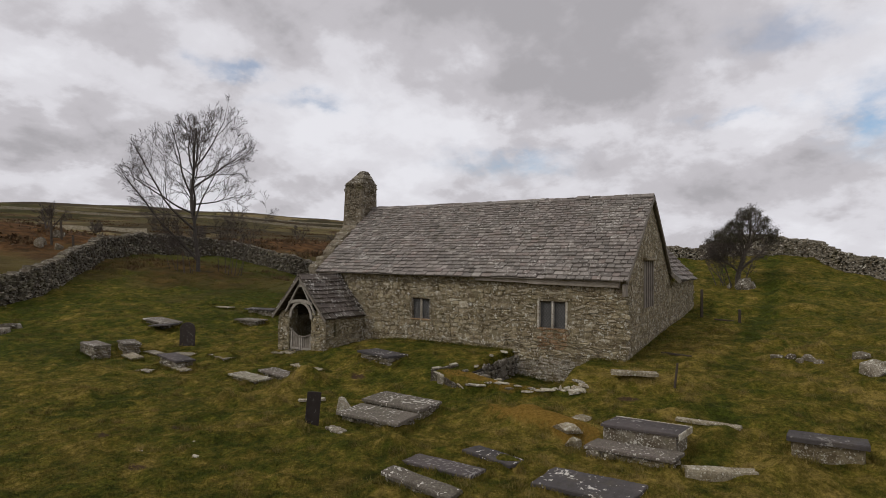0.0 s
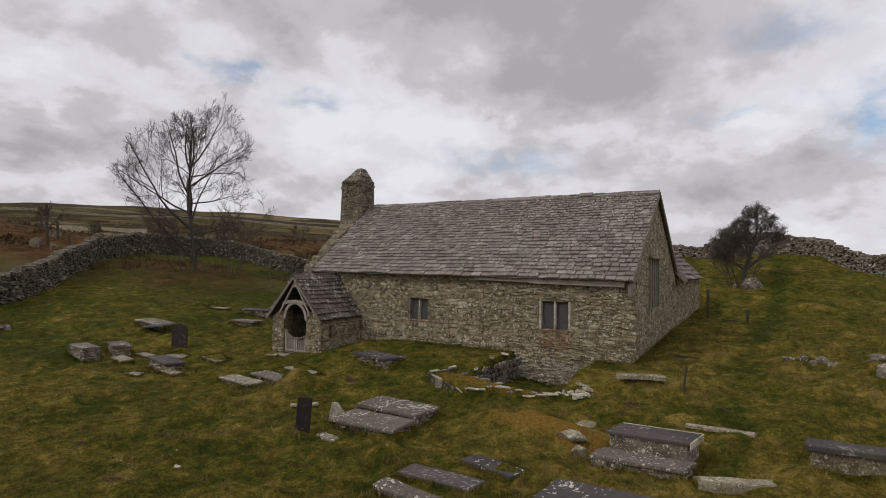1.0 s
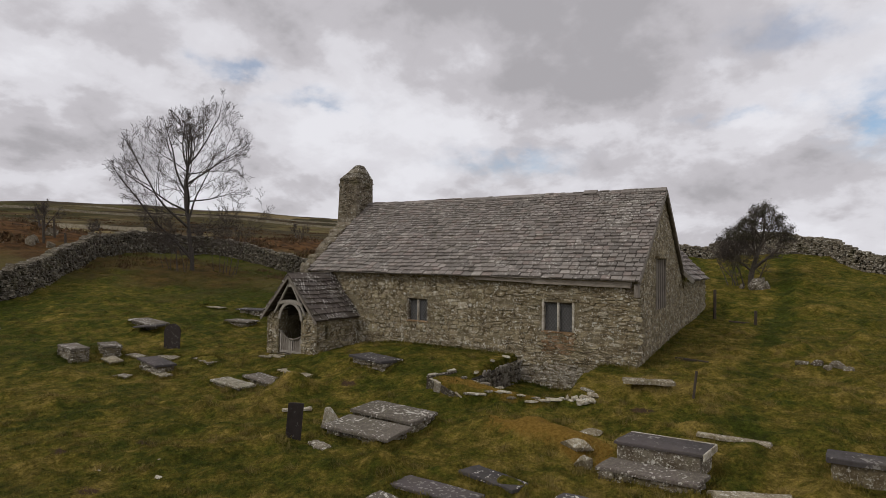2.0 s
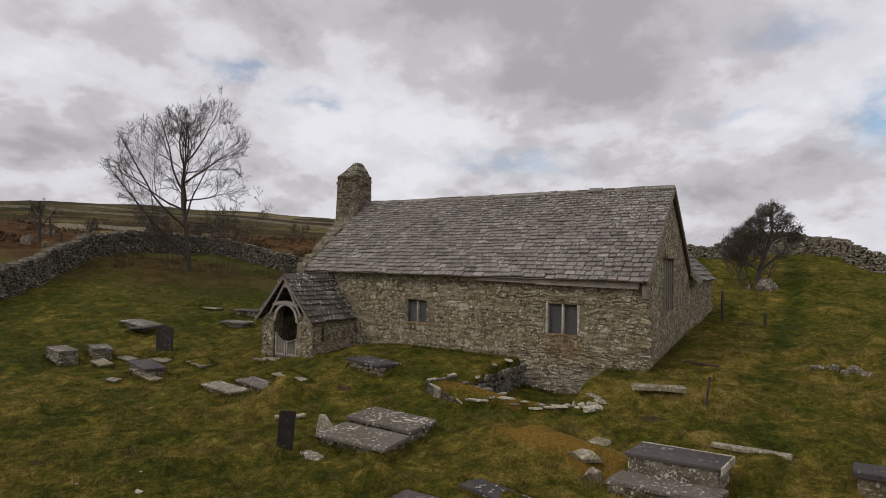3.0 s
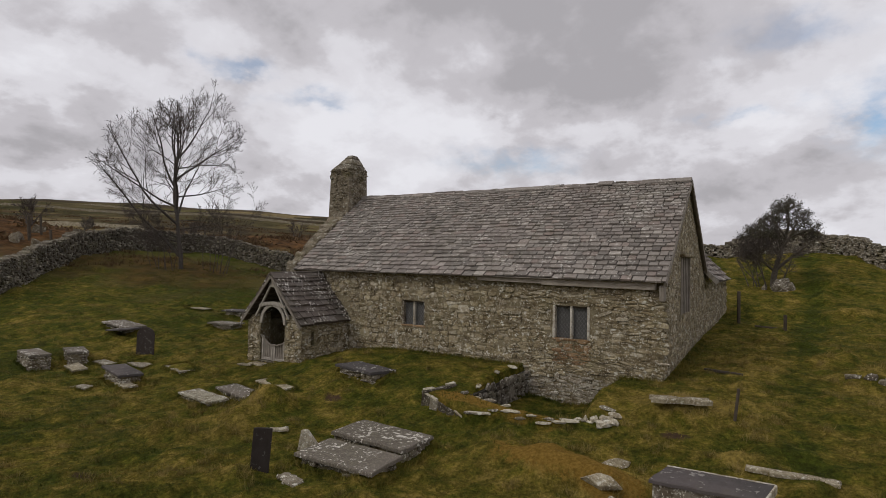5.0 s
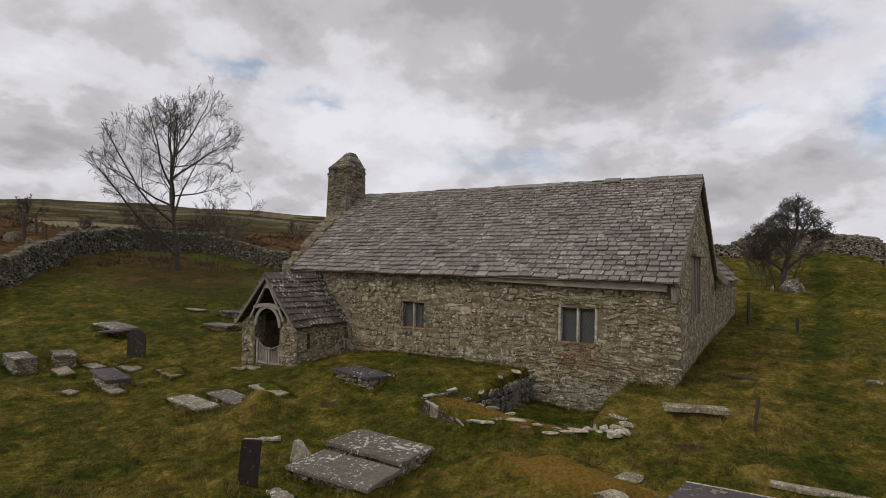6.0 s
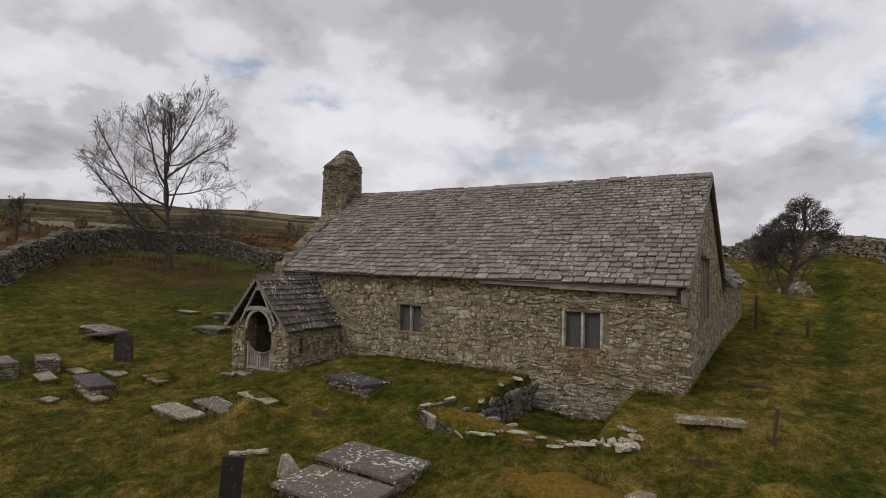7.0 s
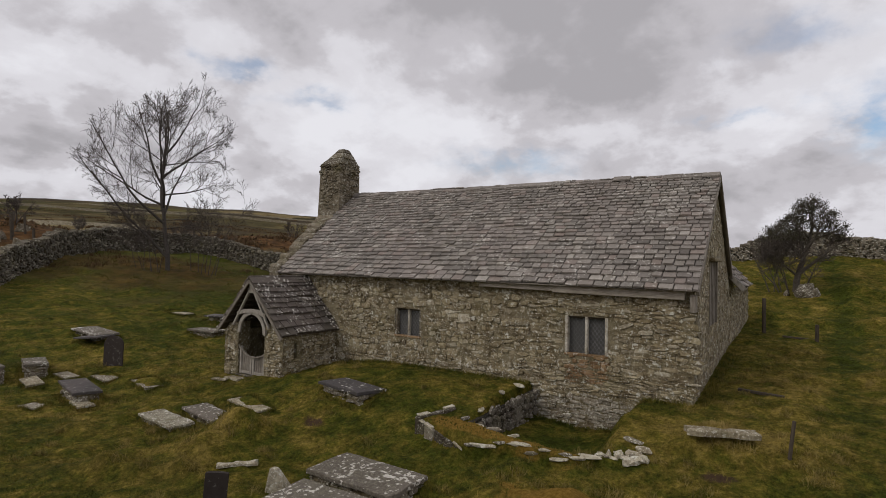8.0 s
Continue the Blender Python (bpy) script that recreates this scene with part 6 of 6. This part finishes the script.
plant("hawthorn", "dark windswept hawthorn with dense twigs and few leaves", "tree", 2.3, 17.4, 9,
      [((0, 0, 0), (0.12, 0, 1), 4.0, 0.16), (0.9, (0.6, 0.1, 0.8), 3.0, 0.1), (1.6, (-0.5, 0.1, 0.9), 3.0, 0.1), (2.0, (0.3, -0.5, 0.8), 2.6, 0.08), (1.8, (0.1, 0.6, 0.8), 2.6, 0.08), (2.4, (0.8, 0, 0.5), 2.2, 0.07), (2.6, (-0.6, -0.2, 0.8), 2.4, 0.07),
       (0.8, (-0.8, 0.1, 0.6), 2.6, 0.07), ((-0.3, -0.2, 0), (-0.3, -0.2, 0.8), 2.6, 0.04), ((-0.6, -0.3, 0), (-0.25, -0.1, 0.8), 2.4, 0.03), ((-0.9, 0, 0), (-0.2, 0.1, 0.9), 2.3, 0.03), ((-0.7, 0.4, 0), (-0.4, 0.3, 0.8), 2.2, 0.04), ((-0.3, -0.6, 0), (-0.2, -0.3, 0.8), 2.2, 0.04), ((-0.7, -0.6, 0), (-0.4, -0.2, 0.8), 2.2, 0.03), ((-1.1, -0.2, 0), (-0.25, 0, 0.8), 2.2, 0.03), ((0.3, -0.3, 0), (0.3, -0.2, 0.8), 2.0, 0.05)],
      M_THORN, M_TWIG, 2, ((9, 11), (7, 8), (4, 5), (2, 3)), 0.07, 0.28, 0.011, wind=(0.02, 0, 0), spread=(0.5, 1.1), shrink=(0.42, 0.62), leaf=(10000, 0.034, M_LEAF, 2.5), dome=thorn_crown)
shrub_spots = ((-64, 10, 3.2), (-80, 2, 2.6), (-58, 24, 2.4), (-62, 45, 2.8), (-44, 46, 2.6), (-95, 30, 3.6), (-70, 62, 3), (-110, 60, 3.5), (-60, -8, 2.2))
for i, (x, y, h) in enumerate(shrub_spots):
    plant("shrub", "bare brown shrub out on the moor", "shrub", x, y, 40 + i, [((0.3 * j - 0.6, 0.2 * (j % 2), 0), (0.3 * (j - 2), 0.2 * (-1) ** j, 1), h * 0.75, 0.08) for j in range(5)], M_TWIG, M_TWIG, 1, (5, 7), 0.05, 0.25, 0.02, "moor shrubs", shrink=(0.35, 0.6))


# ---- grass and heather ----
def blades(name, label, xs, ys, rng, tall, wide, material, parent_kind="stuff"):
    n = len(xs)
    z = ground_z(xs, ys)
    turn, lean = rng.uniform(0, 2 * np.pi, n), rng.uniform(0.15, 0.9, n)
    h = rng.uniform(*tall, n)
    w = rng.uniform(*wide, n)
    away = rng.uniform(0, 2 * np.pi, n)
    v = np.empty((n, 3, 3))
    v[:, 0] = np.stack([xs - w * np.cos(turn), ys - w * np.sin(turn), z - 0.01], -1)
    v[:, 1] = np.stack([xs + w * np.cos(turn), ys + w * np.sin(turn), z - 0.01], -1)
    v[:, 2] = np.stack([xs + h * lean * np.cos(away), ys + h * lean * np.sin(away), z + h * (1 - 0.35 * lean)], -1)
    me = bpy.data.meshes.new(name)
    me.vertices.add(3 * n)
    me.vertices.foreach_set("co", v.astype(np.float32).ravel())
    me.loops.add(3 * n)
    me.loops.foreach_set("vertex_index", np.arange(3 * n, dtype=np.int32))
    me.polygons.add(n)
    me.polygons.foreach_set("loop_start", np.arange(0, 3 * n, 3, dtype=np.int32))
    me.update(calc_edges=True)
    me.attributes.new("dry", "FLOAT", "POINT").data.foreach_set("value", np.repeat(dryness(xs, ys), 3).astype(np.float32))
    me.materials.append(material)
    tagged(new(name, me), label, "grass", kind="stuff")


def free_ground(x, y):
    """False under the church, its porch and chapel, and under the tombs."""
    covered = np.zeros(x.shape, bool)
    for tx, ty, length, width, turn in TOMBS:
        c, s = math.cos(radians(turn)), math.sin(radians(turn))
        covered |= (np.abs((x - tx) * c + (y - ty) * s) < length / 2 - 0.01) & (np.abs((y - ty) * c - (x - tx) * s) < width / 2 - 0.01)
    built = covered | ((x > -14.7) & (x < 0.08) & (y > -0.06) & (y < 7.5)) | ((x > -14.3) & (x < -11.4) & (y > -2.4) & (y < 0.1)) | ((x > -0.5) & (x < 0.7) & (y > 7) & (y < 11.5))
    return ~built & (bump(x, y, -0.9, -5.3, 1.5, 0.55, 0.95) < 0.45)


def sow():
    rng = np.random.default_rng(4)
    n = 700000
    r = 47 * rng.random(n) ** 1.2
    a = np.where(rng.random(n) < 0.86, rng.uniform(np.radians(70), np.radians(190), n), rng.uniform(np.radians(190), np.radians(430), n))
    x, y = 3.2 + r * np.cos(a), -17 + r * np.sin(a)
    clump = np.clip(0.5 + 0.6 * speckle(x, y, 0.7, 21) + 0.4 * speckle(x, y, 0.3, 22), 0, 1)
    ok = free_ground(x, y) & (rng.random(n) < 0.45 + 0.55 * clump)
    x, y, rank = x[ok], y[ok], np.clip(dryness(x, y)[ok], 0, 1)
    short = rng.random(len(x)) > rank * 0.35
    k, per = 2600, 60
    far = rng.random(k) < 0.42
    cx, cy = np.where(far, rng.uniform(-44, -13, k), rng.uniform(-14, 9, k)), np.where(far, rng.uniform(-8, 16, k), rng.uniform(-12, 8, k))
    keep = rng.random(k) < np.where(far, 0.7, np.clip(dryness(cx, cy) * 1.6 - 0.2, 0.04, 1))
    cx, cy = np.repeat(cx[keep], per), np.repeat(cy[keep], per)
    big = np.where(cx < -13, 0.13, 0.07)
    tx, ty = cx + rng.normal(0, 1, len(cx)) * big, cy + rng.normal(0, 1, len(cx)) * big
    ok = free_ground(tx, ty)
    blades("tussocks", "scattered tussocks of bleached grass", tx[ok], ty[ok], rng, (0.06, 0.17), (0.004, 0.01), M_STRAW)
    blades("short_grass", "short green pasture grass", x[short], y[short], rng, (0.02, 0.05), (0.008, 0.018), M_BLADE)
    blades("rank_grass", "tufts of longer straw-coloured grass", x[~short], y[~short], rng, (0.04, 0.11), (0.006, 0.012), M_BLADE)


def sow_rims():
    """Uncut grass along the feet of the tombs and walls."""
    rng = np.random.default_rng(8)
    xs, ys = [], []
    for x, y, length, width, turn in TOMBS:
        n = int(520 * (length + width))
        t, side = rng.uniform(-0.5, 0.5, n), rng.integers(0, 4, n)
        off = 0.02 + np.abs(rng.normal(0, 0.07, n))
        u = np.where(side < 2, t * length, np.where(side == 2, -length / 2 - off, length / 2 + off) + 0.05)
        v = np.where(side < 2, np.where(side == 0, -width / 2 - off, width / 2 + off), t * width)
        c, s = math.cos(radians(turn)), math.sin(radians(turn))
        xs.append(x + u * c - v * s)
        ys.append(y + u * s + v * c)
    n = 5000
    u = rng.uniform(L_W, 0.1, n)
    xs.append(u)
    ys.append(-0.07 - np.abs(rng.normal(0, 0.1, n)))
    u = rng.uniform(0, 12.5, n)
    xs.append(SKEW * u + 0.08 + np.abs(rng.normal(0, 0.12, n)))
    ys.append(u)
    x, y = np.concatenate(xs), np.concatenate(ys)
    ok = free_ground(x, y)
    blades("long_grass", "uncut grass along the feet of tombs and walls", x[ok], y[ok], rng, (0.05, 0.16), (0.005, 0.011), M_BLADE)


def sow_moor():
    """Heather, gorse and dead bracken in clumps beyond the walls."""
    rng = np.random.default_rng(15)
    k = 520
    r = 52 + 330 * rng.random(k) ** 1.8
    a = np.radians(rng.uniform(110, 190, k))
    cx, cy = 4 + r * np.cos(a), -14 + r * np.sin(a)
    ok = np.hypot(cx + 8, (cy + 2) * 1.15) > 50
    cx, cy, r = cx[ok], cy[ok], r[ok]
    spread = rng.uniform(0.4, 1.6, len(cx)) * (1 + r / 160)
    per = 70
    x = np.repeat(cx, per) + rng.normal(0, 1, len(cx) * per) * np.repeat(spread, per)
    y = np.repeat(cy, per) + rng.normal(0, 1, len(cx) * per) * np.repeat(spread, per)
    blades("heather", "dark clumps of heather and gorse on the moor", x, y, rng, (0.2, 0.6), (0.12, 0.34), M_HEATHER)
    k = 26
    t = rng.random(k)
    cx, cy = np.interp(t, [0, 0.4, 0.7, 1], [-44, -46, -40, -31]) + rng.normal(2.4, 1.8, k), np.interp(t, [0, 0.4, 0.7, 1], [7.5, 13, 17.5, 16]) - np.abs(rng.normal(1.2, 2.0, k))
    x = np.repeat(cx, per) + rng.normal(0, 0.45, k * per)
    y = np.repeat(cy, per) + rng.normal(0, 0.45, k * per)
    blades("brambles", "tangled brown brambles at the foot of the wall", x, y, rng, (0.1, 0.45), (0.015, 0.04), M_HEATHER)


sow()
sow_rims()
sow_moor()
lay_pieces()
